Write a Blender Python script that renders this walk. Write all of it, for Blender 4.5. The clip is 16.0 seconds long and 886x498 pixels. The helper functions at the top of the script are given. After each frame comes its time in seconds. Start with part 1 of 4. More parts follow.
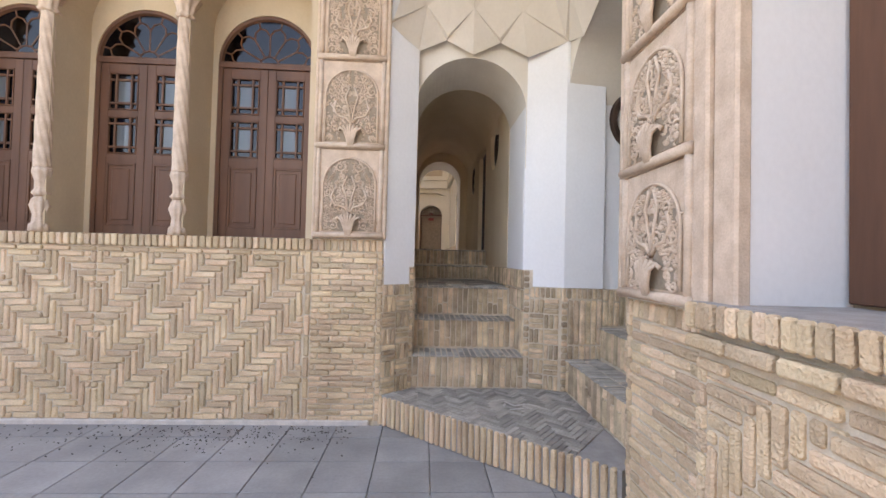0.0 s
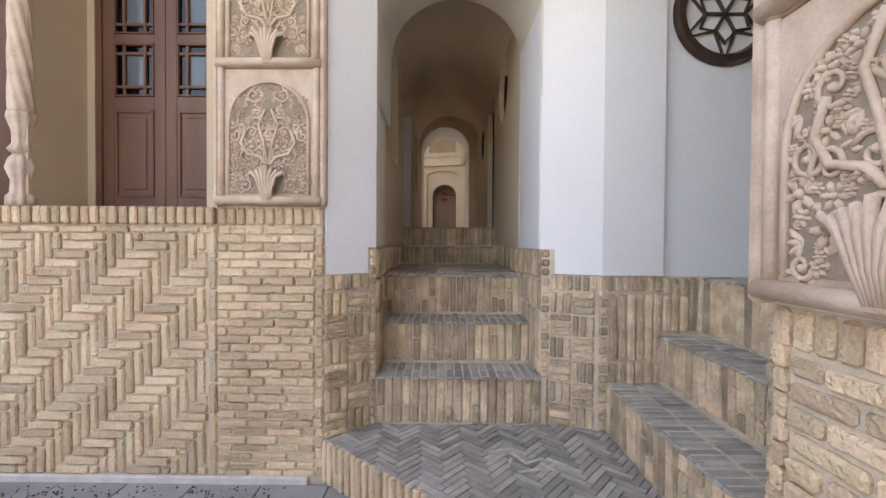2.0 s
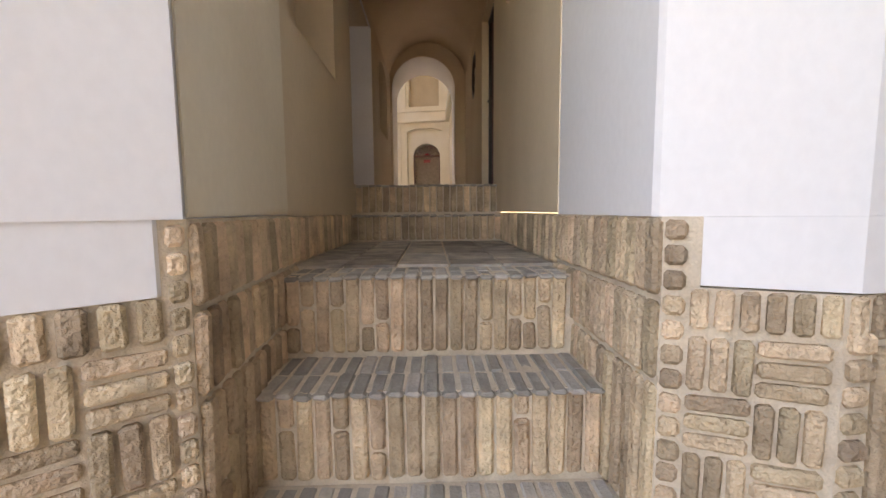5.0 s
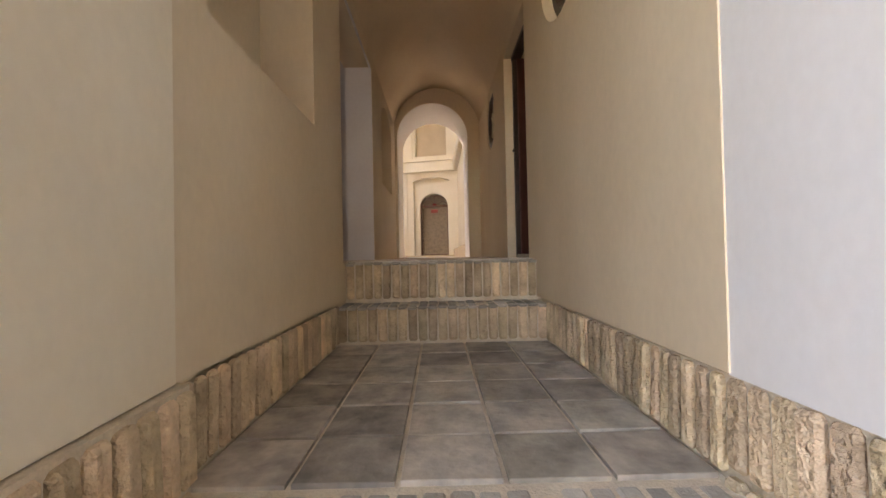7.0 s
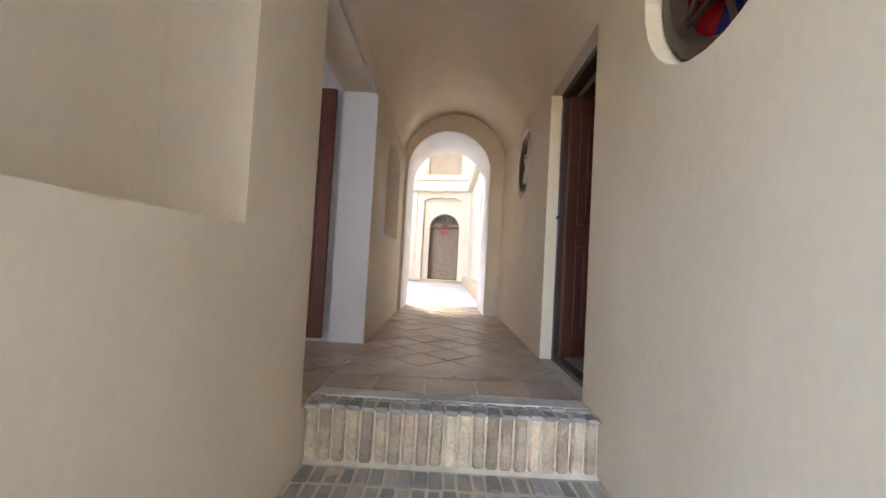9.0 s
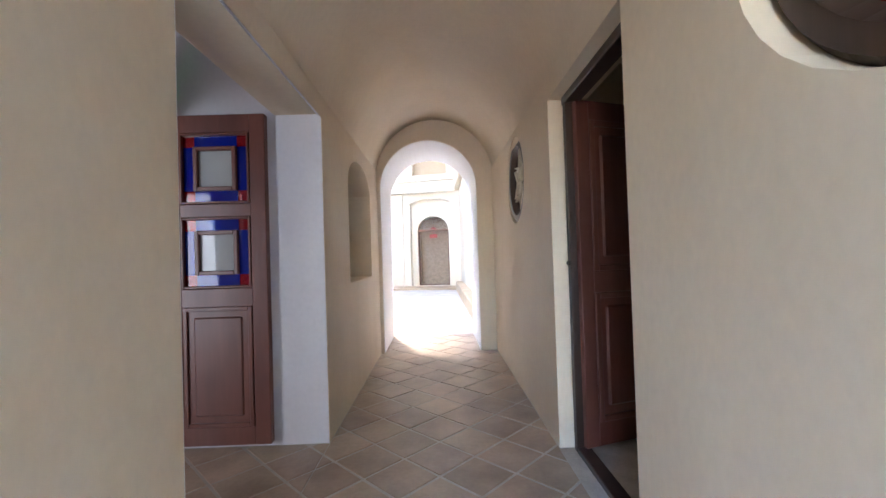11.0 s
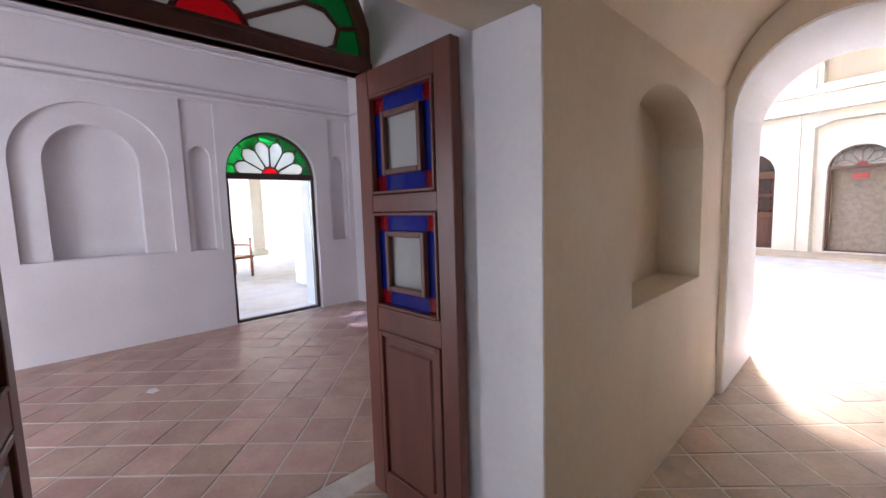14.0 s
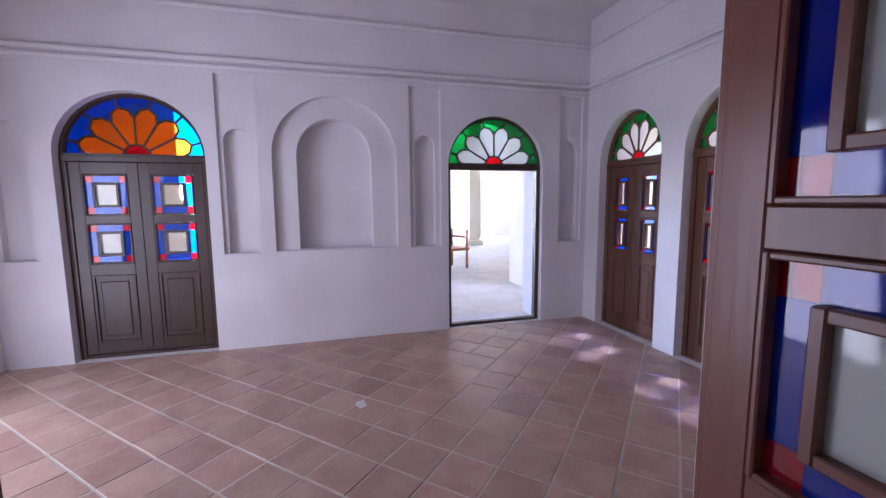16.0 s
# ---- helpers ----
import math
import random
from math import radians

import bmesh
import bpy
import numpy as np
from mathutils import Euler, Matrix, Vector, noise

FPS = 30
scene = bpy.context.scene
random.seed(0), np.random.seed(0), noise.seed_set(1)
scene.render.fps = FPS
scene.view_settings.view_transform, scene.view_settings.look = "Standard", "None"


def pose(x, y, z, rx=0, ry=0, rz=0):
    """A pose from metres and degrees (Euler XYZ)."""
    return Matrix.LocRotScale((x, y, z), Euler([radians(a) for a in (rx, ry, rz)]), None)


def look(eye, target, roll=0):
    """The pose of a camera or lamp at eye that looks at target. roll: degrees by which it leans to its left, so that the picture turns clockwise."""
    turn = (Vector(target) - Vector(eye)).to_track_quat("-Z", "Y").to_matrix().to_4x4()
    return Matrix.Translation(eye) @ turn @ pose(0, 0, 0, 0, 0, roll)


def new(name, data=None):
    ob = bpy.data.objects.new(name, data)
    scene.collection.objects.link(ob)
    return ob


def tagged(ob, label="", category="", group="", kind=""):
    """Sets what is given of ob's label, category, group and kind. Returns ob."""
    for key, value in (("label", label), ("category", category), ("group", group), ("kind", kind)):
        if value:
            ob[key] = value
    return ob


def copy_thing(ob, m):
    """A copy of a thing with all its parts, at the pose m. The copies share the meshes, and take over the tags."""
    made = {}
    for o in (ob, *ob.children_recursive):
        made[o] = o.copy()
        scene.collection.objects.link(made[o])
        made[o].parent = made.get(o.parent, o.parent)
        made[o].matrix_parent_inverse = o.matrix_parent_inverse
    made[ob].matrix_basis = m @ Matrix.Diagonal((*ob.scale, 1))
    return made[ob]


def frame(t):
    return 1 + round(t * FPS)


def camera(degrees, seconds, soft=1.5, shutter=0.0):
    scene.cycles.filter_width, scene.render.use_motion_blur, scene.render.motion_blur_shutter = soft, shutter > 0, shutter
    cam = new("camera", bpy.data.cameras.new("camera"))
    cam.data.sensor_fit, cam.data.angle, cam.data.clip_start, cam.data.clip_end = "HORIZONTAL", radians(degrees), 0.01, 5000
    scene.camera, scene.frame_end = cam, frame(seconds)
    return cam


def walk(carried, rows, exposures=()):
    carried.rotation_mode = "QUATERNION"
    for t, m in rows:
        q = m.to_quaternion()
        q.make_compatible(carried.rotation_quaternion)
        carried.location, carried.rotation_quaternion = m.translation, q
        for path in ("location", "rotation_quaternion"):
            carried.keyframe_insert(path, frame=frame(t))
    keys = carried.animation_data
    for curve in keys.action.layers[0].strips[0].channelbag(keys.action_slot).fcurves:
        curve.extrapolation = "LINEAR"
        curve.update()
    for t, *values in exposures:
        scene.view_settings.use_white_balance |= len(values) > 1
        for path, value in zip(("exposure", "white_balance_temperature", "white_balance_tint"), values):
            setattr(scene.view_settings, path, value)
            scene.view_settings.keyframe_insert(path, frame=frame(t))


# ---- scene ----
cam = camera(94.3, 16.0)
PATH = [
    (0, (0.241, 0.203, 1.615), (0.336, 2.2, 1.66), 1.4),
    (0.5, (0.337, 0.518, 1.614), (0.414, 2.516, 1.652), 0.9),
    (1, (0.431, 0.855, 1.604), (0.469, 2.854, 1.619), 0.5),
    (1.5, (0.572, 1.234, 1.574), (0.578, 3.234, 1.574), 0.5),
    (2, (0.633, 1.592, 1.555), (0.62, 3.592, 1.524), 0.4),
    (2.5, (0.681, 1.979, 1.522), (0.655, 3.978, 1.477), 0.4),
    (3, (0.746, 2.346, 1.493), (0.725, 4.345, 1.447), 0.5),
    (3.5, (0.732, 2.649, 1.505), (0.724, 4.648, 1.433), 0.7),
    (4, (0.68, 2.989, 1.517), (0.697, 4.987, 1.432), 0.6),
    (4.2, (0.686, 3.088, 1.523), (0.7, 5.085, 1.419), 0.5),
    (6.5, (0.757, 4.216, 1.594), (0.904, 6.192, 1.321), -2.9),
    (7, (0.656, 4.438, 1.794), (0.682, 6.438, 1.826), -1.2),
    (7.5, (0.647, 4.677, 1.894), (0.576, 6.665, 2.106), 0.5),
    (8, (0.703, 4.959, 2.06), (0.575, 6.936, 2.331), 1.5),
    (8.5, (0.65, 5.153, 2.163), (0.551, 7.139, 2.38), 3.4),
    (9, (0.609, 5.347, 2.371), (0.6, 7.346, 2.443), 3.2),
    (9.5, (0.618, 5.489, 2.463), (0.585, 7.488, 2.481), 0.6),
    (10, (0.68, 5.734, 2.69), (0.678, 7.734, 2.721), -1.1),
    (10.2, (0.648, 5.777, 2.741), (0.682, 7.776, 2.775), -1.8),
    (12.5, (0.808, 6.79, 2.826), (0.634, 8.782, 2.842), -2.1),
    (13, (0.757, 7.022, 2.932), (0.359, 8.982, 2.905), -2.3),
    (13.5, (0.721, 7.16, 2.953), (-0.159, 8.952, 2.851), -1.6),
    (14, (0.711, 7.298, 3.045), (-0.721, 8.68, 2.844), -1.7),
    (14.5, (0.628, 7.316, 3.148), (-1.104, 8.28, 2.882), -1.4),
    (15, (0.398, 7.386, 3.126), (-1.463, 8.065, 2.849), 1.0),
    (15.5, (0.151, 7.478, 3.137), (-1.757, 8.017, 2.872), 1.2),
    (16, (-0.205, 7.596, 3.113), (-2.119, 8.129, 2.885), -0.5),
]
EXPOSURES = [(0.0, 2.88, 8600, 20), (4.2, 3.1, 9200, 20), (6.5, 3.75, 10500, 24), (7.5, 4.1, 8600, 18), (9.0, 4.95, 6600, 13), (10.0, 5.0, 6100, 13), (12.5, 5.5, 5900, 14), (13.5, 5.25, 6000, 16), (14.5, 5.2, 6200, 22), (15.2, 5.2, 6000, 24), (16.0, 4.9, 5700, 28)]
walk(cam, [(t, look(eye, target, roll)) for t, eye, target, roll in PATH], EXPOSURES)

# ---- light ----
SUN_ELEVATION, SUN_AZIMUTH = 60.0, 108.0   # azimuth of the sun, anticlockwise from +x
world = bpy.data.worlds.new("sky")
scene.world = world
world.use_nodes = True
wn = world.node_tree.nodes
sky = wn.new("ShaderNodeTexSky")
sky.sky_type = "NISHITA"
sky.sun_disc = False
sky.sun_elevation = radians(SUN_ELEVATION)
sky.sun_rotation = radians(90 - SUN_AZIMUTH)
world.node_tree.links.new(sky.outputs[0], wn["Background"].inputs[0])
wn["Background"].inputs[1].default_value = 0.15
sun_data = bpy.data.lights.new("sun", "SUN")
sun_data.energy, sun_data.angle, sun_data.color = 0.85, radians(8), (1.0, 0.94, 0.85)
sun = new("sun", sun_data)
sa, se = radians(SUN_AZIMUTH), radians(SUN_ELEVATION)
sun.matrix_basis = look((math.cos(sa) * math.cos(se) * 40, math.sin(sa) * math.cos(se) * 40, math.sin(se) * 40), (0, 0, 0))


def daylight(name, eye, target, width, height, watts, colour=(0.9, 0.95, 1.0)):
    data = bpy.data.lights.new(name, "AREA")
    data.shape, data.size, data.size_y, data.energy, data.color = "RECTANGLE", width, height, watts, colour
    ob = new(name, data)
    ob.matrix_basis = look(eye, target)
    return ob


# the sky's light in the glazed doors of the room's south side
for bay, watts in ((-1.475, 0.7), (-2.735, 1.5)):
    daylight("window_light_south", (bay, 4.965, 2.75), (bay - 0.2, 8.5, 2.3), 0.9, 1.9, watts)

# ---- materials ----


def material(name, colour, rough=0.8, second=None, scale=6.0, fine=60.0, bump=0.25, depth=0.01, metal=0.0, vary=0.0, streak=1.0, spec=0.3, grit=0.17):
    """Two scales of colour and relief; vary: differences from piece to piece."""
    m = bpy.data.materials.new(name)
    m.use_nodes = True
    n, l = m.node_tree.nodes, m.node_tree.links
    b = n["Principled BSDF"]
    b.inputs["Metallic"].default_value = metal
    b.inputs["Specular IOR Level"].default_value = spec
    co = n.new("ShaderNodeTexCoord")
    mp = n.new("ShaderNodeMapping")
    mp.inputs["Scale"].default_value = (1, 1, streak)
    geo = n.new("ShaderNodeNewGeometry")
    l.new(geo.outputs["Position"], mp.inputs["Vector"])
    big, small = n.new("ShaderNodeTexNoise"), n.new("ShaderNodeTexNoise")
    for node, s, d in ((big, scale, 6), (small, fine, 4)):
        node.inputs["Scale"].default_value = s
        node.inputs["Detail"].default_value = d
        l.new(mp.outputs[0], node.inputs["Vector"])
    ramp = n.new("ShaderNodeMapRange")
    ramp.inputs[1].default_value, ramp.inputs[2].default_value = 0.35, 0.7
    l.new(big.outputs["Fac"], ramp.inputs[0])
    mix = n.new("ShaderNodeMix")
    mix.data_type = "RGBA"
    second = second or tuple(c * 0.8 for c in colour)
    mix.inputs[6].default_value, mix.inputs[7].default_value = (*colour, 1), (*second, 1)
    l.new(ramp.outputs[0], mix.inputs[0])
    last = mix.outputs[2]
    grain = n.new("ShaderNodeHueSaturation")
    gr = n.new("ShaderNodeMapRange")
    gr.inputs[3].default_value, gr.inputs[4].default_value = 1 - grit, 1 + grit
    l.new(small.outputs["Fac"], gr.inputs[0])
    l.new(gr.outputs[0], grain.inputs["Value"])
    l.new(last, grain.inputs["Color"])
    last = grain.outputs[0]
    if vary:
        info = n.new("ShaderNodeObjectInfo")
        isl = n.new("ShaderNodeMath")
        isl.operation = "ADD"
        l.new(info.outputs["Random"], isl.inputs[0])
        l.new(geo.outputs["Random Per Island"], isl.inputs[1])
        wrap = n.new("ShaderNodeMath")
        wrap.operation = "FRACT"
        l.new(isl.outputs[0], wrap.inputs[0])
        v1 = n.new("ShaderNodeMapRange")
        v1.inputs[3].default_value, v1.inputs[4].default_value = 1 - vary, 1 + vary * 0.6
        l.new(wrap.outputs[0], v1.inputs[0])
        hue = n.new("ShaderNodeHueSaturation")
        h1 = n.new("ShaderNodeMapRange")
        h1.inputs[3].default_value, h1.inputs[4].default_value = 0.491, 0.507
        twist = n.new("ShaderNodeMath")
        twist.operation = "MULTIPLY"
        twist.inputs[1].default_value = 7.31
        l.new(wrap.outputs[0], twist.inputs[0])
        tw = n.new("ShaderNodeMath")
        tw.operation = "FRACT"
        l.new(twist.outputs[0], tw.inputs[0])
        l.new(tw.outputs[0], h1.inputs[0])
        l.new(h1.outputs[0], hue.inputs["Hue"])
        l.new(v1.outputs[0], hue.inputs["Value"])
        l.new(last, hue.inputs["Color"])
        last = hue.outputs[0]
    l.new(last, b.inputs["Base Color"])
    rr = n.new("ShaderNodeMapRange")
    rr.inputs[3].default_value, rr.inputs[4].default_value = max(0.04, rough - 0.1), min(1, rough + 0.1)
    l.new(big.outputs["Fac"], rr.inputs[0])
    l.new(rr.outputs[0], b.inputs["Roughness"])
    if bump:
        add = n.new("ShaderNodeMath")
        l.new(big.outputs["Fac"], add.inputs[0])
        l.new(small.outputs["Fac"], add.inputs[1])
        bp = n.new("ShaderNodeBump")
        bp.inputs["Strength"].default_value, bp.inputs["Distance"].default_value = bump, depth
        l.new(add.outputs[0], bp.inputs["Height"])
        l.new(bp.outputs[0], b.inputs["Normal"])
    return m


def glass(name, colour, clear=0.85, rough=0.05, frost=0.0):
    """A tinted pane: light passes with its colour, and the surface mirrors."""
    m = bpy.data.materials.new(name)
    m.use_nodes = True
    n, l = m.node_tree.nodes, m.node_tree.links
    n.remove(n["Principled BSDF"])
    out = n["Material Output"]
    tr, tl, gl, mx, fr, m2 = (n.new("ShaderNode" + k) for k in ("BsdfTransparent", "BsdfTranslucent", "BsdfGlossy", "MixShader", "LayerWeight", "MixShader"))
    tr.inputs[0].default_value = (*colour, 1)
    tl.inputs[0].default_value = (*colour, 1)
    gl.inputs["Roughness"].default_value = rough
    m2.inputs[0].default_value = frost
    l.new(tr.outputs[0], m2.inputs[1])
    df, half = n.new("ShaderNodeBsdfDiffuse"), n.new("ShaderNodeMixShader")
    df.inputs[0].default_value = (*colour, 1)
    l.new(tl.outputs[0], half.inputs[1])
    l.new(df.outputs[0], half.inputs[2])
    l.new(half.outputs[0], m2.inputs[2])
    fr.inputs["Blend"].default_value = 0.5
    steep, base = n.new("ShaderNodeMath"), n.new("ShaderNodeMath")
    steep.operation, base.operation = "POWER", "MULTIPLY_ADD"
    l.new(fr.outputs["Facing"], steep.inputs[0])
    steep.inputs[1].default_value = 5.0
    l.new(steep.outputs[0], base.inputs[0])
    base.inputs[1].default_value, base.inputs[2].default_value = 0.95, 0.045
    l.new(base.outputs[0], mx.inputs[0])
    l.new(m2.outputs[0], mx.inputs[1])
    l.new(gl.outputs[0], mx.inputs[2])
    l.new(mx.outputs[0], out.inputs[0])
    return m


M_BRICK = material("brick", (0.76, 0.585, 0.39), 0.9, (0.60, 0.44, 0.285), 3.5, 70, 0.9, 0.02, vary=0.24)
M_TREAD = material("tread_brick", (0.47, 0.43, 0.37), 0.85, (0.33, 0.30, 0.26), 9, 80, 0.5, 0.012, vary=0.3)
M_RISER = material("riser_brick", (0.74, 0.57, 0.385), 0.9, (0.46, 0.345, 0.23), 8, 60, 0.95, 0.022, vary=0.4)
M_MORTAR = material("mortar", (0.68, 0.58, 0.45), 0.95, (0.55, 0.46, 0.35), 12, 120, 0.5, 0.01)
M_GREYMORTAR = material("grey_mortar", (0.38, 0.355, 0.33), 0.95, (0.3, 0.28, 0.26), 10, 110, 0.5, 0.01)
M_WHITE = material("white_plaster", (0.78, 0.78, 0.78), 0.75, (0.735, 0.73, 0.72), 1.3, 40, 0.12, 0.006, streak=0.7, grit=0.05)
M_BEIGE = material("beige_plaster", (0.70, 0.645, 0.565), 0.8, (0.63, 0.57, 0.485), 1.8, 40, 0.15, 0.006, streak=0.7, grit=0.06)
M_TAN = material("straw_plaster", (0.57, 0.455, 0.315), 0.85, (0.49, 0.385, 0.265), 1.8, 40, 0.15, 0.006, streak=0.7, grit=0.07)
M_CREAM = material("cream_plaster", (0.78, 0.70, 0.56), 0.8, (0.70, 0.62, 0.48), 1.8, 40, 0.15, 0.006, streak=0.7, grit=0.06)
M_CORRIDOR = material("corridor_plaster", (0.75, 0.63, 0.47), 0.6, (0.67, 0.55, 0.395), 1.5, 40, 0.1, 0.005, streak=0.6, spec=0.4, grit=0.06)
M_ROOM = material("room_plaster", (0.74, 0.72, 0.73), 0.75, (0.66, 0.63, 0.64), 1.6, 40, 0.15, 0.006, grit=0.06)
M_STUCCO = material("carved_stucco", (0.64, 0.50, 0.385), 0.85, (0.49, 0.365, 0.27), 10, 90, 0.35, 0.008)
# darkened stucco: shade behind carvings and in a doorway put into its colour
M_STUCCO_SHADE = material("weathered_stucco", (0.35, 0.275, 0.205), 0.9, (0.26, 0.205, 0.15), 12, 90, 0.4, 0.008)
M_WOOD = material("brown_wood", (0.15, 0.066, 0.036), 0.5, (0.09, 0.038, 0.021), 5, 45, 0.25, 0.004, streak=0.12, spec=0.4)
M_REDWOOD = material("dark_red_wood", (0.19, 0.068, 0.046), 0.32, (0.12, 0.042, 0.03), 5, 45, 0.2, 0.003, streak=0.12, spec=0.5)
M_DARKWOOD = material("dark_wood", (0.06, 0.032, 0.022), 0.35, (0.035, 0.02, 0.014), 5, 45, 0.2, 0.003, streak=0.12, spec=0.5)
M_ORANGEWOOD = material("orange_wood", (0.42, 0.16, 0.065), 0.45, (0.30, 0.11, 0.045), 5, 45, 0.2, 0.003, spec=0.4)
M_STONE = material("grey_stone", (0.36, 0.35, 0.335), 0.7, (0.28, 0.272, 0.26), 2.5, 40, 0.25, 0.006, vary=0.14)
M_TILE = material("clay_tile", (0.50, 0.335, 0.26), 0.42, (0.40, 0.24, 0.19), 4, 45, 0.25, 0.006, vary=0.16, spec=0.5)
M_CORTILE = material("corridor_tile", (0.52, 0.39, 0.28), 0.36, (0.37, 0.27, 0.19), 4, 45, 0.25, 0.006, vary=0.15, spec=0.5)
M_GREYTILE = material("grey_tile", (0.50, 0.44, 0.36), 0.6, (0.24, 0.215, 0.185), 9, 45, 0.5, 0.008, vary=0.3)
M_GROUT = material("pale_grout", (0.62, 0.57, 0.51), 0.9, (0.5, 0.46, 0.41), 10, 100, 0.3, 0.006)
M_IRON = material("dark_iron", (0.05, 0.045, 0.04), 0.45, metal=0.8, bump=0.1)
M_COURT = material("court_plaster", (0.82, 0.75, 0.62), 0.8, (0.76, 0.68, 0.54), 1.8, 40, 0.1, 0.006, streak=0.7, grit=0.05)
M_PALEFLOOR = material("pale_floor", (0.66, 0.62, 0.56), 0.75, (0.54, 0.50, 0.45), 3, 40, 0.15, 0.006)
M_PAPER = material("paper", (0.8, 0.8, 0.8), 0.8, bump=0)
M_DIRT = material("debris", (0.10, 0.09, 0.075), 0.9, vary=0.5)
M_SIGN = material("sign_plate", (0.35, 0.06, 0.05), 0.5)
G_BLUE = glass("blue_glass", (0.02, 0.07, 0.75), frost=0.35)
G_LIGHTBLUE = glass("light_blue_glass", (0.08, 0.3, 0.95))
G_RED = glass("red_glass", (0.85, 0.02, 0.06), frost=0.25)
G_GREEN = glass("green_glass", (0.01, 0.45, 0.16))
G_ORANGE = glass("orange_glass", (1.0, 0.42, 0.02))
G_FROST = glass("frosted_glass", (0.86, 0.88, 0.86), rough=0.06, frost=0.65)
G_DARKBLUE = glass("dark_blue_glass", (0.02, 0.03, 0.16))
G_DIM = glass("old_window_glass", (0.42, 0.48, 0.52), frost=0.4)
G_BROWN = glass("brown_glass", (0.10, 0.03, 0.02))
G_CLEAR = glass("clear_glass", (0.9, 0.92, 0.92))

# ---- building helpers ----
COURT = 1.765          # level of the upper floors
LEVELS = (0.28, 0.625, 0.95, 1.285, 1.51, COURT)


def mesh_of(name, bm, mat, smooth=False):
    bmesh.ops.recalc_face_normals(bm, faces=bm.faces)
    me = bpy.data.meshes.new(name)
    bm.to_mesh(me)
    bm.free()
    me.materials.append(mat)
    for p in me.polygons:
        p.use_smooth = smooth
    return me


def part(name, bm, mat, parent=None, label="", smooth=False):
    ob = new(name, mesh_of(name, bm, mat, smooth))
    ob.parent = parent
    if label:
        ob["label"] = label
    return ob


def structure(name, bm, mat, label, category="wall", smooth=False):
    return tagged(part(name, bm, mat, None, "", smooth), label, category, "", "structure")


def thing(name, label, category, m=None, group="", kind=""):
    ob = new(name)
    ob.empty_display_size = 0.1
    if m is not None:
        ob.matrix_basis = m
    return tagged(ob, label, category, group, kind)


def box(bm, x0, y0, z0, x1, y1, z1, bevel=0.0):
    m = Matrix.LocRotScale(((x0 + x1) / 2, (y0 + y1) / 2, (z0 + z1) / 2), None, (abs(x1 - x0), abs(y1 - y0), abs(z1 - z0)))
    made = bmesh.ops.create_cube(bm, size=1, matrix=m)
    if bevel:
        edges = list({e for v in made["verts"] for e in v.link_edges})
        bmesh.ops.bevel(bm, geom=edges, offset=bevel, segments=1, affect="EDGES")
    return bm


def cube(x0, y0, z0, x1, y1, z1, bevel=0.0):
    return box(bmesh.new(), x0, y0, z0, x1, y1, z1, bevel)


def prism(points, z0, z1, bm=None):
    """An upright prism over a plan."""
    bm = bm or bmesh.new()
    low, high = [bm.verts.new((x, y, z0)) for x, y in points], [bm.verts.new((x, y, z1)) for x, y in points]
    bm.faces.new(low)
    bm.faces.new(high)
    for k in range(len(points)):
        q = (k + 1) % len(points)
        bm.faces.new((low[k], low[q], high[q], high[k]))
    return bm


def slab(points, m, d0, d1, bm=None):
    """A profile (u, v) extruded from depth d0 to d1; m maps (u, depth, v) to the world."""
    bm = bm or bmesh.new()
    a, b = [bm.verts.new(m @ Vector((u, d0, v))) for u, v in points], [bm.verts.new(m @ Vector((u, d1, v))) for u, v in points]
    bm.faces.new(a)
    bm.faces.new(b)
    for k in range(len(points)):
        q = (k + 1) % len(points)
        bm.faces.new((a[k], a[q], b[q], b[k]))
    return bm


def arch(u0, u1, v0, spring, rise=None, steps=20):
    """The outline of an arched opening."""
    c, r = (u0 + u1) / 2, (u1 - u0) / 2
    rise = r if rise is None else rise
    return [(u0, v0), (u1, v0)] + [(c + r * math.cos(math.pi * k / steps), spring + rise * math.sin(math.pi * k / steps)) for k in range(steps + 1)]


ALONG_X = Matrix.Identity(4)                       # u along x, depth along y
ALONG_Y = Matrix(((0, 1, 0, 0), (1, 0, 0, 0), (0, 0, 1, 0), (0, 0, 0, 1)))   # u along y, depth along x


def cut(ob, cutters):
    """Cuts openings through a mesh."""
    me = ob.data
    for bm in cutters:
        tool = new("cutter", mesh_of("cutter", bm, M_WHITE))
        mod = ob.modifiers.new("cut", "BOOLEAN")
        mod.object, mod.operation, mod.solver = tool, "DIFFERENCE", "EXACT"
        bpy.context.view_layer.update()
        made = bpy.data.meshes.new_from_object(ob.evaluated_get(bpy.context.evaluated_depsgraph_get()))
        ob.modifiers.remove(mod)
        ob.data = made
        bpy.data.objects.remove(tool)
    ob.data.materials.clear()
    ob.data.materials.append(me.materials[0])
    return ob


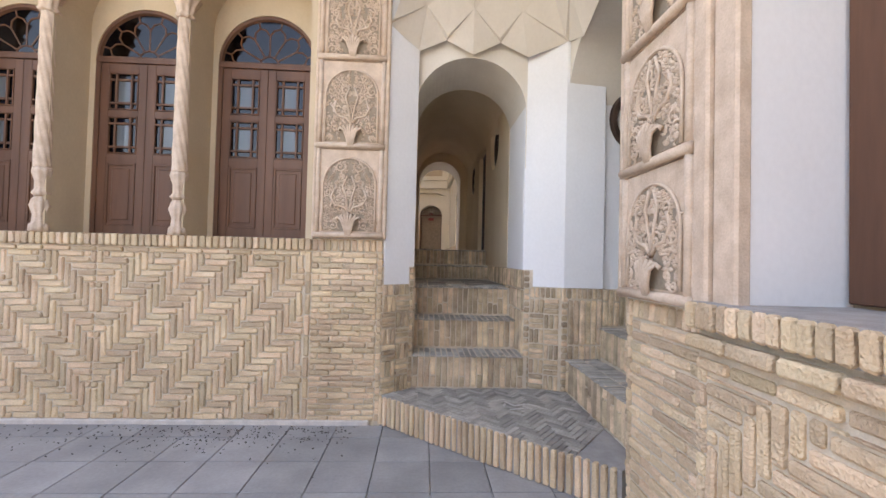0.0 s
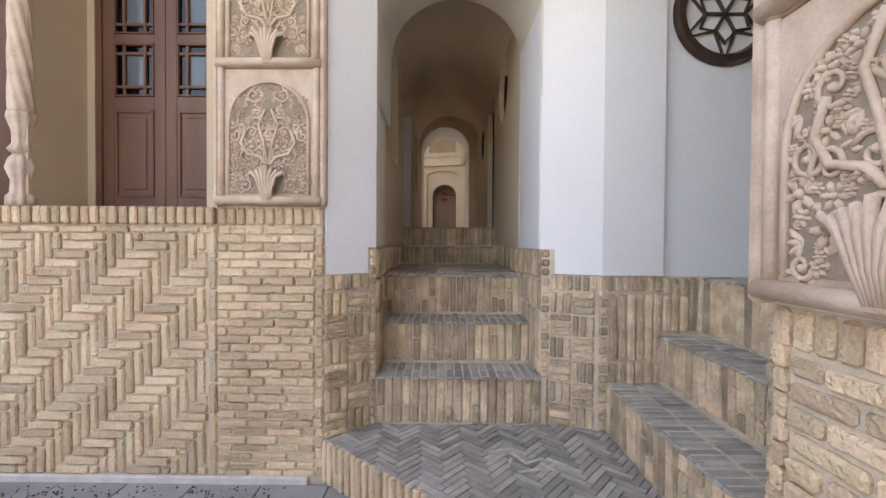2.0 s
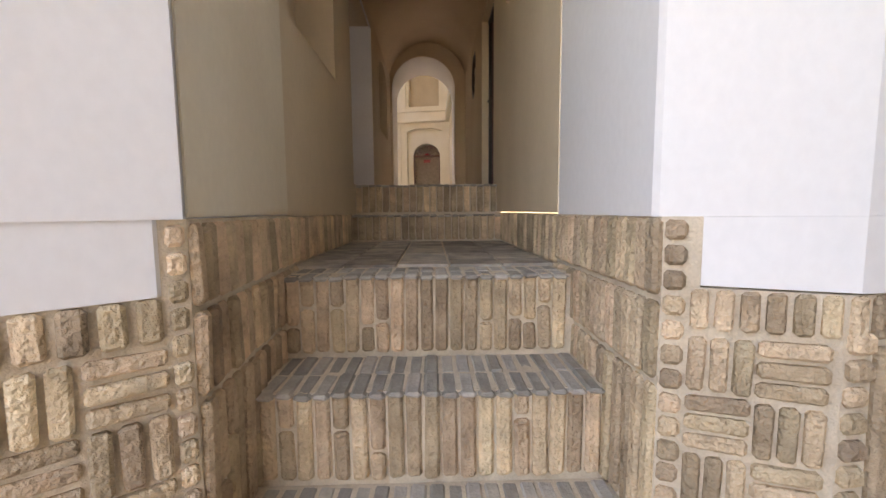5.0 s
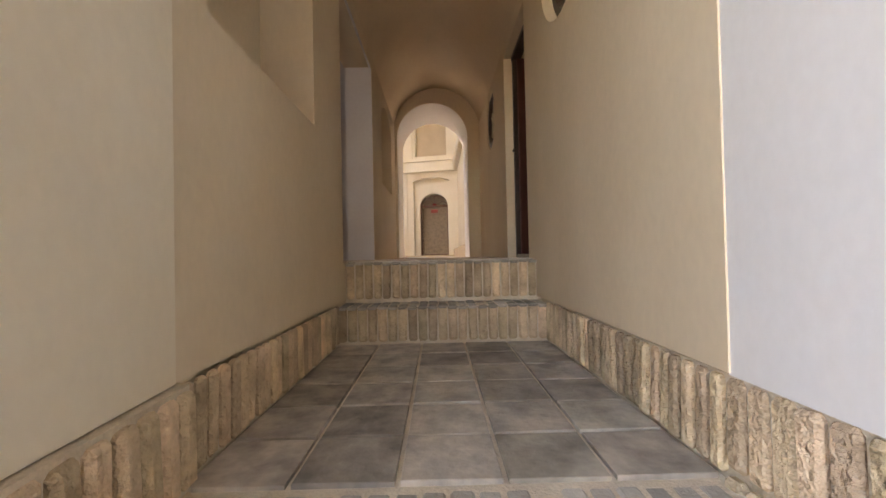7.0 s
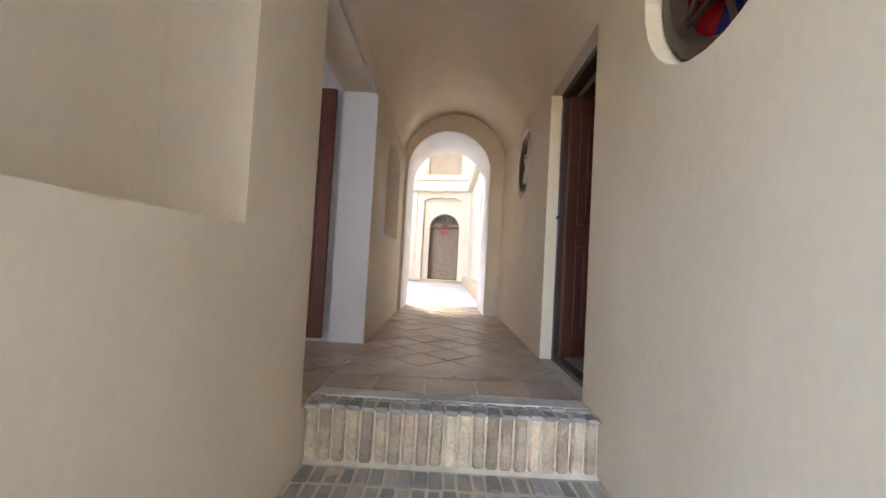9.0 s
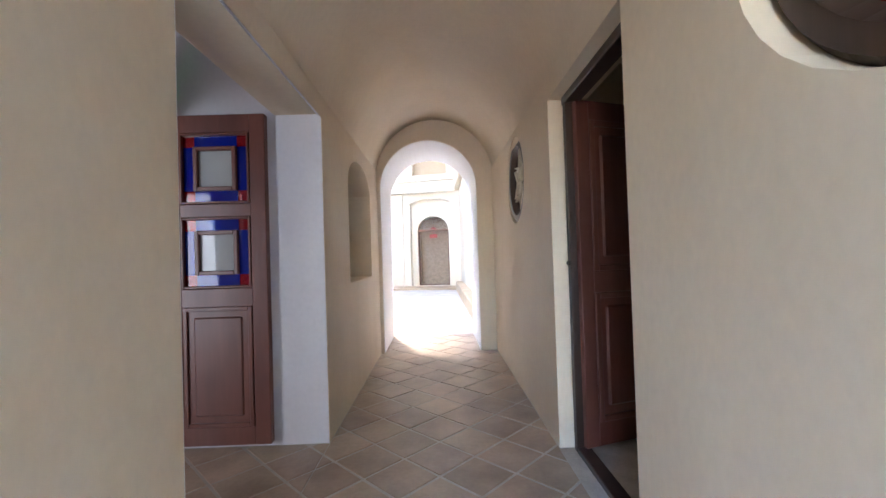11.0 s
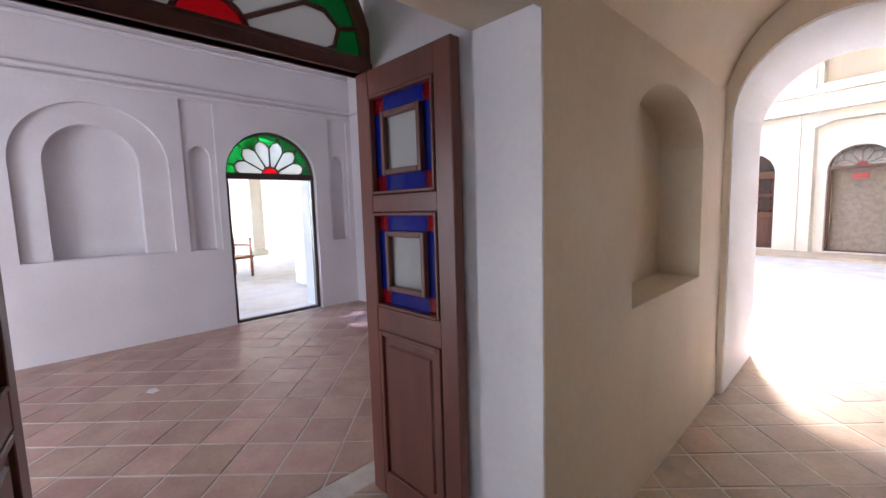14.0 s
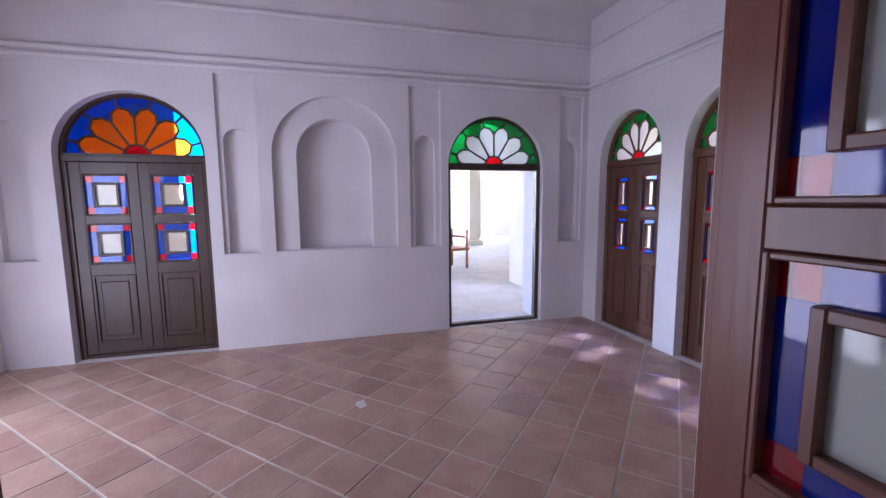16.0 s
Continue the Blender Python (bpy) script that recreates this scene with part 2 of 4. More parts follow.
def tube(points, radius, bm=None, sides=6, taper=None):
    """A round bar along points."""
    bm = bm or bmesh.new()
    rings = []
    for k, p in enumerate(points):
        p = Vector(p)
        d = (Vector(points[min(k + 1, len(points) - 1)]) - Vector(points[max(k - 1, 0)])).normalized()
        a = d.orthogonal().normalized() if abs(d.y) > 0.9 else d.cross(Vector((0, 1, 0))).normalized()
        b = d.cross(a)
        r = radius * (taper(k / max(1, len(points) - 1)) if taper else 1)
        rings.append([bm.verts.new(p + r * (math.cos(2 * math.pi * s / sides) * a + math.sin(2 * math.pi * s / sides) * b)) for s in range(sides)])
    for r0, r1 in zip(rings, rings[1:]):
        for s in range(sides):
            bm.faces.new((r0[s], r0[(s + 1) % sides], r1[(s + 1) % sides], r1[s]))
    bm.faces.new(rings[0])
    bm.faces.new(rings[-1])
    return bm


def lathe(profile, bm=None, sides=16, at=(0, 0), flutes=0, twist=0.0, deep=0.0):
    """A turned shape about an upright axis; flutes wind round it."""
    bm = bm or bmesh.new()
    rings = []
    for z, r in profile:
        ring = []
        for s in range(sides):
            a = 2 * math.pi * s / sides
            q = r * (1 + deep * math.cos(flutes * a + twist * z))
            ring.append(bm.verts.new((at[0] + q * math.cos(a), at[1] + q * math.sin(a), z)))
        rings.append(ring)
    for r0, r1 in zip(rings, rings[1:]):
        for s in range(sides):
            bm.faces.new((r0[s], r0[(s + 1) % sides], r1[(s + 1) % sides], r1[s]))
    bm.faces.new(rings[0])
    bm.faces.new(rings[-1])
    return bm


# ---- ground ----
structure("ground", cube(-60, -60, -0.25, 60, 60, -0.03), M_GROUT, "grey stone courtyard ground with dusty joints", "ground")

# ---- left facade ----
base_left = structure("wall_facade_base", cube(-9, 4.225, -0.02, -0.83, 4.95, 1.70), M_MORTAR, "pale mortared base wall of the facade under the wooden doors")
pier_left = structure("wall_pier_left", prism([(-0.83, 4.225), (-0.15, 4.225), (0.145, 4.46), (0.10, 5.36), (0.06, 5.38), (0.06, 11.3), (-0.83, 11.3)], -0.02, 1.52), M_MORTAR, "mortared brick pier beside the entrance steps")
upper_left = structure("wall_facade_upper", cube(-9, 4.22, 1.70, -0.83, 4.95, 6.3), M_TAN, "straw-coloured plaster facade wall with arched door bays")
BAYS = (-1.475, -2.735, -3.995, -5.255)
tools = []
for c in BAYS:
    tools.append(slab(arch(c - 0.575, c + 0.575, 1.745, 3.98), ALONG_X, 4.0, 4.66))
    tools.append(slab(arch(c - 0.52, c + 0.52, 1.75, 3.66), ALONG_X, 4.5, 5.2))
cut(upper_left, tools)
structure("wall_pier_left_plaster", prism([(-0.83, 4.25), (-0.155, 4.25), (-0.13, 4.218), (0.15, 4.44), (0.13, 4.48), (0.068, 5.355), (-0.83, 5.355)], 1.52, 6.3), M_WHITE, "white plastered pier at the entrance")
structure("wall_pier_left_skirt", prism([(-0.135, 4.222), (0.10, 4.409), (0.10, 4.5), (-0.135, 4.5)], 1.345, 1.523), M_WHITE, "white plaster running down between brick edges")

# thin cream liner; warm bounced light is partly put into its colour
structure("wall_pier_left_inner", prism([(0.132, 4.482), (0.138, 4.482), (0.075, 5.353), (0.069, 5.353)], 1.524, 6.2), M_COURT, "cream plaster inner face of the entrance pier, tinted for warm bounced light")

# eave slabs above the view, added only to darken the upper facades
structure("roof_eave", cube(-9, 3.1, 5.0, -0.2, 4.218, 5.2), M_TAN, "unseen eave slab added to shade the upper facade", "roof")
structure("roof_eave_side", cube(0.5, -8, 5.0, 1.49, 1.9, 5.2), M_TAN, "unseen eave slab added to shade the side facade", "roof")

# wall between corridor and room, with a doorway and a niche
wall_mid = structure("wall_corridor_left", cube(-0.85, 5.36, 1.50, 0.06, 11.35, 6.3), M_CORRIDOR, "smooth tan plaster corridor wall with arched niches")
cut(wall_mid, [
    slab([(0.4, COURT - 0.004), (-1.2, COURT - 0.004), (-1.2, 4.42), (-0.8, 4.30), (0.06, 3.585), (0.4, 3.4)], ALONG_X, 7.04, 8.335),
    slab(arch(8.985, 9.945, 2.61, 3.33, 0.24), ALONG_Y, -0.16, 0.3),
    slab(arch(5.52, 6.465, 2.45, 3.45, 0.4), ALONG_Y, -0.2, 0.3),
])
wall_right = structure("wall_corridor_right", prism([(1.295, 5.345), (1.295, 13.3), (3.9, 13.3), (3.9, 4.44), (2.11, 4.44), (2.11, 5.345)], 1.52, 6.3), M_CORRIDOR, "smooth tan plaster corridor wall with round windows")
RIGHT_WINDOWS = ((6.46, 3.37, 0.37, 1.39), (9.14, 3.335, 0.325, 1.345))
tools = [slab([(7.2, COURT - 0.004), (9.0, COURT - 0.004), (9.0, 4.2), (7.2, 4.2)], ALONG_Y, 1.5, 2.6), slab([(7.31, COURT - 0.004), (8.175, COURT - 0.004), (8.175, 3.585), (7.31, 3.585)], ALONG_Y, 1.0, 2.6)]
for y, z, r, _ in RIGHT_WINDOWS:
    tools.append(slab([(y + r * math.cos(k * math.pi / 16), z + r * math.sin(k * math.pi / 16)) for k in range(32)], ALONG_Y, 1.0, 1.62))
cut(wall_right, tools)
structure("wall_side_room_back", cube(2.58, 7.15, 1.7, 2.7, 9.05, 4.3), M_TAN, "dark wall of an unlit side room")
structure("wall_right_brick_base", prism([(1.315, 4.515), (1.67, 4.375), (2.11, 4.40), (3.9, 4.46), (3.9, 12.0), (1.305, 12.0), (1.305, 5.36)], -0.02, 1.335), M_MORTAR, "mortared brick base wall beside the steps")
structure("wall_right_plaster", prism([(1.31, 4.53), (1.69, 4.365), (2.105, 4.375), (2.105, 5.35), (1.30, 5.35), (1.30, 4.55)], 1.515, 6.3), M_WHITE, "white plastered pier between the two flights of steps")
structure("wall_right_plaster_foot", prism([(1.375, 4.503), (1.69, 4.3655), (2.104, 4.376), (2.104, 5.35), (1.41, 5.35)], 1.34, 1.5145), M_WHITE, "white plaster running down beside the brick plinth")
structure("wall_pilaster_band", cube(-0.828, 4.2265, 1.50, -0.155, 4.2495, 1.779), M_MORTAR, "mortar bed under the carved panels")
structure("wall_right_recess", cube(2.10, 4.43, 1.33, 3.9, 4.6, 6.3), M_WHITE, "white plastered recess wall above the side steps")

# corridor end: a full-width arch, then a narrower one through the thick wall
end_a = structure("wall_corridor_end_face", cube(0.062, 10.40, COURT - 0.01, 1.294, 10.418, 5.2), M_CORRIDOR, "tan plaster face round the arched passage")
cut(end_a, [slab(arch(0.095, 1.125, 1.0, 3.52, 0.505, 32), ALONG_X, 9.9, 10.7)])
end_b = structure("wall_corridor_end", cube(0.061, 10.42, COURT - 0.01, 1.2945, 11.35, 6.3), M_WHITE, "white plaster wall with a round-arched passage")
cut(end_b, [slab(arch(0.10, 1.12, 1.0, 3.52, 0.50, 32), ALONG_X, 10.3, 11.6)])

# vault of the corridor and of the entrance
vault = bmesh.new()
prof = arch(0.05, 1.305, 3.6, 3.60, 0.64, 28)[2:]
slab(prof + [(-0.2, 3.60), (-0.2, 5.2), (1.5, 5.2), (1.5, 3.60)], ALONG_X, 5.36, 10.43, vault)
structure("ceiling_corridor", vault, M_CORRIDOR, "tan plaster barrel vault over the corridor", "ceiling", True)
entry = structure("wall_entrance_arch", cube(0.10, 4.525, 2.6, 1.312, 5.358, 6.3), M_BEIGE, "beige-white plastered arch over the entrance steps")
cut(entry, [slab(arch(0.125, 1.305, 2.0, 3.20, 0.56, 32), ALONG_X, 4.2, 5.6)])
side = structure("wall_side_arch", cube(1.72, 2.6, 2.6, 3.9, 4.43, 6.3), M_BEIGE, "beige-white plastered arch over the side steps")
cut(side, [slab(arch(2.95, 4.445, 2.0, 3.12, 0.78, 32), ALONG_Y, 1.4, 3.7)])

# faceted plaster canopy over the corner
canopy = bmesh.new()
plan = [(-0.14, 4.20), (0.14, 4.44), (0.43, 4.455), (0.71, 4.455), (1.0, 4.455), (1.30, 4.455), (1.70, 4.37), (1.715, 4.0), (1.715, 3.65), (1.715, 3.3), (1.70, 2.95), (1.48, 2.70)]
rings = []
for tier, (z, s, wob) in enumerate(((3.12, 1.0, 0.0), (3.76, 1.0, 0.14), (3.92, 0.95, 0.22), (4.12, 0.84, 0.24), (4.4, 0.62, 0.22), (4.8, 0.25, 0.0))):
    ring = []
    for k, (x, y) in enumerate(plan):
        t = s - (0.12 if (k + tier) % 2 and wob > 0.15 else 0.0)
        ring.append(canopy.verts.new((0.62 + (x - 0.62) * t, 3.38 + (y - 3.38) * t, z + (wob if (k + tier) % 2 else 0))))
    rings.append(ring)
for tier, (r0, r1) in enumerate(zip(rings[1:], rings[2:])):
    for k in range(len(plan) - 1):
        if (k + tier) % 2:
            canopy.faces.new((r0[k], r0[k + 1], r1[k]))
            canopy.faces.new((r0[k + 1], r1[k + 1], r1[k]))
        else:
            canopy.faces.new((r0[k], r0[k + 1], r1[k + 1]))
            canopy.faces.new((r0[k], r1[k + 1], r1[k]))
for v in rings[0]:
    canopy.verts.remove(v)
structure("ceiling_canopy", canopy, M_BEIGE, "beige-white faceted stalactite plaster canopy over the corner entrance", "ceiling")
structure("ceiling_canopy_top", prism([(-0.9, 4.3), (1.8, 4.6), (3.9, 4.6), (3.9, 2.6), (1.4, 1.9)], 4.82, 6.3), M_WHITE, "plain plaster mass over the entrance canopy", "ceiling")

# ---- right facade ----
pier_right = structure("wall_pier_right", prism([(1.525, 1.98), (1.525, 2.70), (1.74, 2.93), (3.9, 2.93), (3.9, 1.98)], -0.02, 1.40), M_MORTAR, "mortared brick pier beside the side steps")
structure("wall_pier_right_plaster", prism([(1.53, 1.80), (1.51, 2.70), (1.72, 2.92), (3.9, 2.92), (3.9, 1.80)], 1.40, 6.3), M_WHITE, "white plastered pier with carved panels on its face")
structure("wall_right_base", cube(1.475, -8, -0.02, 3.9, 1.98, 1.34), M_MORTAR, "mortared base wall of the side facade")
structure("wall_right_door_wall", cube(2.0, -8, 1.40, 3.9, 1.80, 6.3), M_TAN, "plaster wall with tall brown doors")
structure("wall_right_bay_pier", cube(1.5, -0.55, 1.40, 2.1, -0.15, 6.3), M_WHITE, "white plaster pier between door bays")
structure("wall_right_bay_top", cube(1.5, -8, 4.3, 2.1, 1.80, 6.3), M_TAN, "plaster wall over the door bays")
# the rest of the courtyard, behind the walk
structure("wall_court_south", cube(-9.4, -9.4, -0.02, 3.9, -9.0, 3.2), M_TAN, "plain straw plaster courtyard wall")
structure("wall_court_west", cube(-9.4, -9.0, -0.02, -9.0, 4.95, 3.2), M_TAN, "plain straw plaster courtyard wall")

# ---- steps ----
KERB = [(-0.24, 4.30), (1.56, 2.80)]
structure("floor_platform", prism([(-0.21, 4.29), (1.56, 2.83), (1.75, 2.95), (1.72, 4.40), (1.30, 4.56), (0.14, 4.56), (-0.1, 4.35)], -0.02, LEVELS[0] - 0.012), M_GREYMORTAR, "low platform at the foot of the steps", "step")
EDGES = ((0.155, 1.305, 4.44, LEVELS[1]), (0.14, 1.29, 4.775, LEVELS[2]), (0.125, 1.27, 5.105, LEVELS[3]), (0.06, 1.295, 6.84, LEVELS[4]), (0.06, 1.295, 7.08, LEVELS[5]))
for x0, x1, y, z in EDGES:
    structure("floor_step", cube(x0 - 0.04, y + 0.025, -0.02, x1 + 0.04, y + 2.2, z - 0.012), M_MORTAR, "brick step of the entrance flight", "step")
SIDE_EDGES = ((1.72, LEVELS[1]), (2.07, LEVELS[2]), (2.36, 1.34))
for x, z in SIDE_EDGES:
    structure("floor_side_step", cube(x + 0.02, 2.9, -0.02, 3.9, 4.44, z - 0.012), M_MORTAR, "brick step of the side flight", "step")
structure("floor_upper", cube(-0.84, 7.2, 1.55, 1.9, 11.4, COURT - 0.001), M_GROUT, "pale grout bed of the corridor tiles", "floor")
structure("wall_side_end", cube(3.6, 2.9, 1.0, 3.7, 4.45, 4.5), M_WHITE, "white plaster wall closing the side flight")

# ---- room ----
structure("floor_room", cube(-4.4, 4.7, 1.5, -0.849, 10.6, COURT - 0.001), M_GROUT, "pale grout bed of the room tiles", "floor")
wall_w = structure("wall_room_west", cube(-4.75, 4.5, 1.4, -4.3, 11.0, 5.6), M_ROOM, "pale plaster room wall with arched niches and doors")
R = ALONG_Y
tools = [slab(arch(8.80, 9.88, COURT, 3.48, 0.52), R, -5, -4), slab(arch(5.47, 6.58, COURT, 3.52, 0.53), R, -5, -4)]
tools += [slab(arch(7.33, 8.03, 2.67, 3.55, 0.36), R, -4.52, -4), slab(arch(7.12, 8.27, 2.665, 3.55, 0.55), R, -4.36, -4)]
for a, b in ((6.72, 6.96), (8.46, 8.67), (10.12, 10.32), (5.06, 5.28)):
    tools.append(slab(arch(a, b, 2.66, 3.66, 0.12), R, -4.40, -4))
for a, b in ((6.68, 7.0), (8.40, 8.72), (10.08, 10.36), (5.02, 5.32)):
    tools.append(slab([(a, 2.655), (b, 2.655), (b, 4.24), (a, 4.24)], R, -4.33, -4))
cut(wall_w, tools)
wall_n = structure("wall_room_north", cube(-4.3, 10.43, 1.4, -0.4, 10.9, 5.6), M_ROOM, "pale plaster room wall with tall doors")
cut(wall_n, [slab(arch(-4.07, -3.22, COURT, 3.50, 0.48), ALONG_X, 10, 11), slab(arch(-2.98, -2.13, COURT, 3.50, 0.48), ALONG_X, 10, 11)])
structure("wall_room_south", cube(-4.3, 4.955, 1.4, -3.6, 5.0, 5.6), M_ROOM, "pale plaster room wall")
wall_e = structure("wall_room_east", cube(-0.98, 4.96, 1.5, -0.852, 10.43, 5.6), M_ROOM, "pale plaster room wall with the open doorway")
cut(wall_e, [slab(arch(7.0, 8.56, COURT - 0.004, 3.66, 0.64), ALONG_Y, -1.4, -0.4)])
structure("ceiling_room", cube(-4.75, 4.5, 5.05, -0.6, 11.0, 5.3), M_ROOM, "pale plaster room ceiling", "ceiling")
structure("roof", cube(-9, 4.95, 5.9, 1.3, 11.3, 6.3), M_TAN, "flat straw plaster roof over the rooms", "roof")
structure("wall_stair_right_plinth", prism([(1.312, 4.522), (1.40, 4.488), (1.40, 7.0), (1.303, 7.0), (1.303, 5.36)], 1.33, 1.515), M_MORTAR, "mortared plinth along the steps")
cornice = bmesh.new()
for z, d in ((4.27, 0.022), (4.33, 0.035), (4.75, 0.03)):
    box(cornice, -4.3, 5.0, z, -4.3 + d, 10.43, z + 0.04, 0.01)
    box(cornice, -4.3, 10.43 - d, z, -0.98, 10.43, z + 0.04, 0.01)
structure("trim_room_cornice", cornice, M_ROOM, "pale plaster cornice bands under the room ceiling", "trim")

# ---- atrium beyond the passage ----
structure("floor_atrium", cube(-6, 11.35, 1.3, 1.9, 22, COURT - 0.01), M_PALEFLOOR, "pale dusty floor of the inner court", "floor")
TURNED = pose(0.5, 19.5, COURT, 0, 0, -12)       # the wall at the far side faces the passage aslant
back = structure("wall_atrium_back", slab([(-6.6, -0.3), (1.15, -0.3), (1.15, 7.2), (-6.6, 7.2)], TURNED, 0, 0.6), M_COURT, "cream plaster court wall with an arched door recess")
cut(back, [slab([(-0.72, -0.1), (0.62, -0.1), (0.62, 2.78), (0.3, 2.9), (-0.4, 2.9), (-0.72, 2.78)], TURNED, -0.3, 0.22), slab(arch(-0.53, 0.53, 0.05, 1.85, 0.5), TURNED, -0.3, 1),
           slab(arch(-2.5, -1.4, 0.05, 1.85, 0.5), TURNED, -0.3, 1), slab([(-0.62, 3.70), (0.55, 3.70), (0.55, 6), (-0.62, 6)], TURNED, -0.3, 0.3),
           slab([(-2.9, 3.70), (-1.1, 3.70), (-1.1, 6), (-2.9, 6)], TURNED, -0.3, 0.08)])
structure("wall_atrium_gallery_panel", slab([(-0.62, 3.70), (0.55, 3.70), (0.55, 6), (-0.62, 6)], TURNED, 0.24, 0.296), M_TAN, "tan plaster panel filling an upper gallery bay")
for u0, u1 in ((-1.02, -0.72), (0.65, 0.95)):
    structure("trim_atrium_pilaster", slab([(u0, 3.56), (u1, 3.56), (u1, 6.4), (u0, 6.4)], TURNED, -0.07, -0.003), M_COURT, "slim white plaster pilaster between the gallery bays", "trim")
for u0, u1 in ((-1.30, -0.95), (0.78, 1.05)):
    structure("trim_atrium_pilaster_low", slab([(u0, 0.05), (u1, 0.05), (u1, 3.09), (u0, 3.09)], TURNED, -0.05, -0.003), M_COURT, "broad white plaster pilaster beside the court door", "trim")
structure("trim_atrium_ledge", slab([(-6.6, 3.1), (1.1, 3.1), (1.1, 3.45), (-6.6, 3.45)], TURNED, -0.22, -0.004), M_COURT, "cream plaster ledge round the inner court", "trim")
structure("trim_atrium_ledge_lip", slab([(-6.6, 3.455), (1.1, 3.455), (1.1, 3.55), (-6.6, 3.55)], TURNED, -0.30, -0.004), M_COURT, "thin plaster lip on the court ledge", "trim")
structure("floor_atrium_plinth", slab([(-6.6, -0.2), (1.1, -0.2), (1.1, 0.045), (-6.6, 0.045)], TURNED, -1.0, -0.002), M_TAN, "low plaster plinth before the court doors", "step")
side_wall = structure("wall_atrium_right", cube(1.42, 11.352, 1.3, 1.9, 20.4, 8.9), M_COURT, "cream plaster court side wall")
cut(side_wall, [slab(arch(12.2, 13.6, 2.2, 3.6, 0.5), ALONG_Y, 1.0, 1.55), slab(arch(14.2, 15.6, 2.2, 3.6, 0.5), ALONG_Y, 1.0, 1.55)])
structure("trim_atrium_right_ledge", cube(1.26, 11.5, 4.87, 1.418, 19.1, 5.22, 0.03), M_COURT, "cream plaster ledge of the court side wall", "trim")
structure("trim_atrium_right_plinth", cube(1.2, 11.4, 1.70, 1.418, 18.2, 2.02, 0.02), M_TAN, "low plaster plinth along the court wall", "trim")
structure("wall_atrium_left", cube(-6.5, 11.35, 1.3, -6, 22, 8.9), M_COURT, "cream plaster court wall")
structure("wall_atrium_near", cube(-6, 11.352, 5.9, 1.42, 11.6, 8.9), M_COURT, "cream plaster court wall over the passage")
# unseen roof added to dim the court; its opening sets the daylight let in
roof = structure("roof_atrium", cube(-6.5, 11.0, 8.9, 1.9, 22, 9.2), M_COURT, "unseen roof slab added over the inner court to cut its daylight", "roof")
cut(roof, [cube(-5.6, 11.9, 8, -0.85, 15.8, 10)])

# ---- veranda beyond the room ----
structure("floor_veranda", cube(-16, 4.955, 1.3, -4.75, 16, COURT - 0.02), M_PALEFLOOR, "pale sunlit veranda floor", "floor")
# slab added over the veranda to keep the sky from overlighting it
structure("roof_veranda", cube(-14.6, 4.955, 5.93, -4.76, 16, 6.15), M_CREAM, "flat slab on the veranda pillars, added to hold back daylight", "roof")
# added wall: shuts out the northern daylight
structure("wall_veranda_north", cube(-15.6, 16, 1.3, -6.5, 16.3, 5.93), M_CREAM, "pale plaster wall added to block daylight from the veranda's north")
structure("wall_veranda_far", cube(-16, 4.955, 1.3, -15.6, 16, 6.5), M_CREAM, "pale plaster wall beyond the veranda")
for k, y in enumerate((5.2, 8.0, 10.8, 13.4)):
    pil = thing("veranda_pillar", "pale plastered square pillar standing on the veranda floor", "pillar", pose(-9.8 if k % 2 else -12.5, y + 1.2, COURT - 0.02), "veranda pillars")
    part("shaft", cube(-0.2, -0.2, 0.18, 0.2, 0.2, 4.2, 0.03), M_CREAM, pil)
    part("pedestal", cube(-0.26, -0.26, 0.0, 0.26, 0.26, 0.18, 0.02), M_CREAM, pil)
structure("wall_veranda_pier", cube(-6.6, 10.55, 1.7, -5.9, 10.95, 6), M_CREAM, "pale plaster pier outside the room door")
bench = thing("wooden_bench", "orange-brown wooden bench with turned arm posts on the veranda", "bench", pose(-8.2, 9.62, COURT - 0.02, 0, 0, 20), kind="")
part("seat", cube(-0.3, -0.7, 0.38, 0.3, 0.7, 0.43, 0.008), M_ORANGEWOOD, bench)
for sx in (-0.26, 0.26):
    for sy in (-0.66, 0.66):
        part("leg", lathe([(0, 0.025), (0.2, 0.03), (0.4, 0.022), (0.5, 0.03), (0.72, 0.02), (0.78, 0.03), (0.8, 0.01)], None, 8, (sx, sy)), M_ORANGEWOOD, bench, "", True)
for sy in (-0.66, 0.66):
    part("armrest", cube(-0.26, sy - 0.02, 0.62, 0.26, sy + 0.02, 0.66), M_ORANGEWOOD, bench)
part("backrest", cube(-0.28, -0.66, 0.5, -0.24, 0.66, 0.68, 0.005), M_ORANGEWOOD, bench)

# ---- doors ----
LEAF_CACHE = {}


def leaf_frame(w, h, t, bars, stile=0.085):
    """Stiles and rails; bars: heights of the rails (bottom, top)."""
    bm = bmesh.new()
    box(bm, 0, -t / 2, 0, stile, t / 2, h, 0.004)
    box(bm, w - stile, -t / 2, 0, w, t / 2, h, 0.004)
    for z0, z1 in bars:
        box(bm, stile - 0.002, -t / 2 + 0.002, z0, w - stile + 0.002, t / 2 - 0.002, z1, 0.003)
    return bm


def frame_ring(x0, z0, x1, z1, wide, y0, y1, bm=None):
    bm = bm or bmesh.new()
    box(bm, x0, y0, z0, x0 + wide, y1, z1, 0.003)
    box(bm, x1 - wide, y0, z0, x1, y1, z1, 0.003)
    box(bm, x0 + wide, y0, z0, x1 - wide, y1, z0 + wide, 0.003)
    box(bm, x0 + wide, y0, z1 - wide, x1 - wide, y1, z1, 0.003)
    return bm


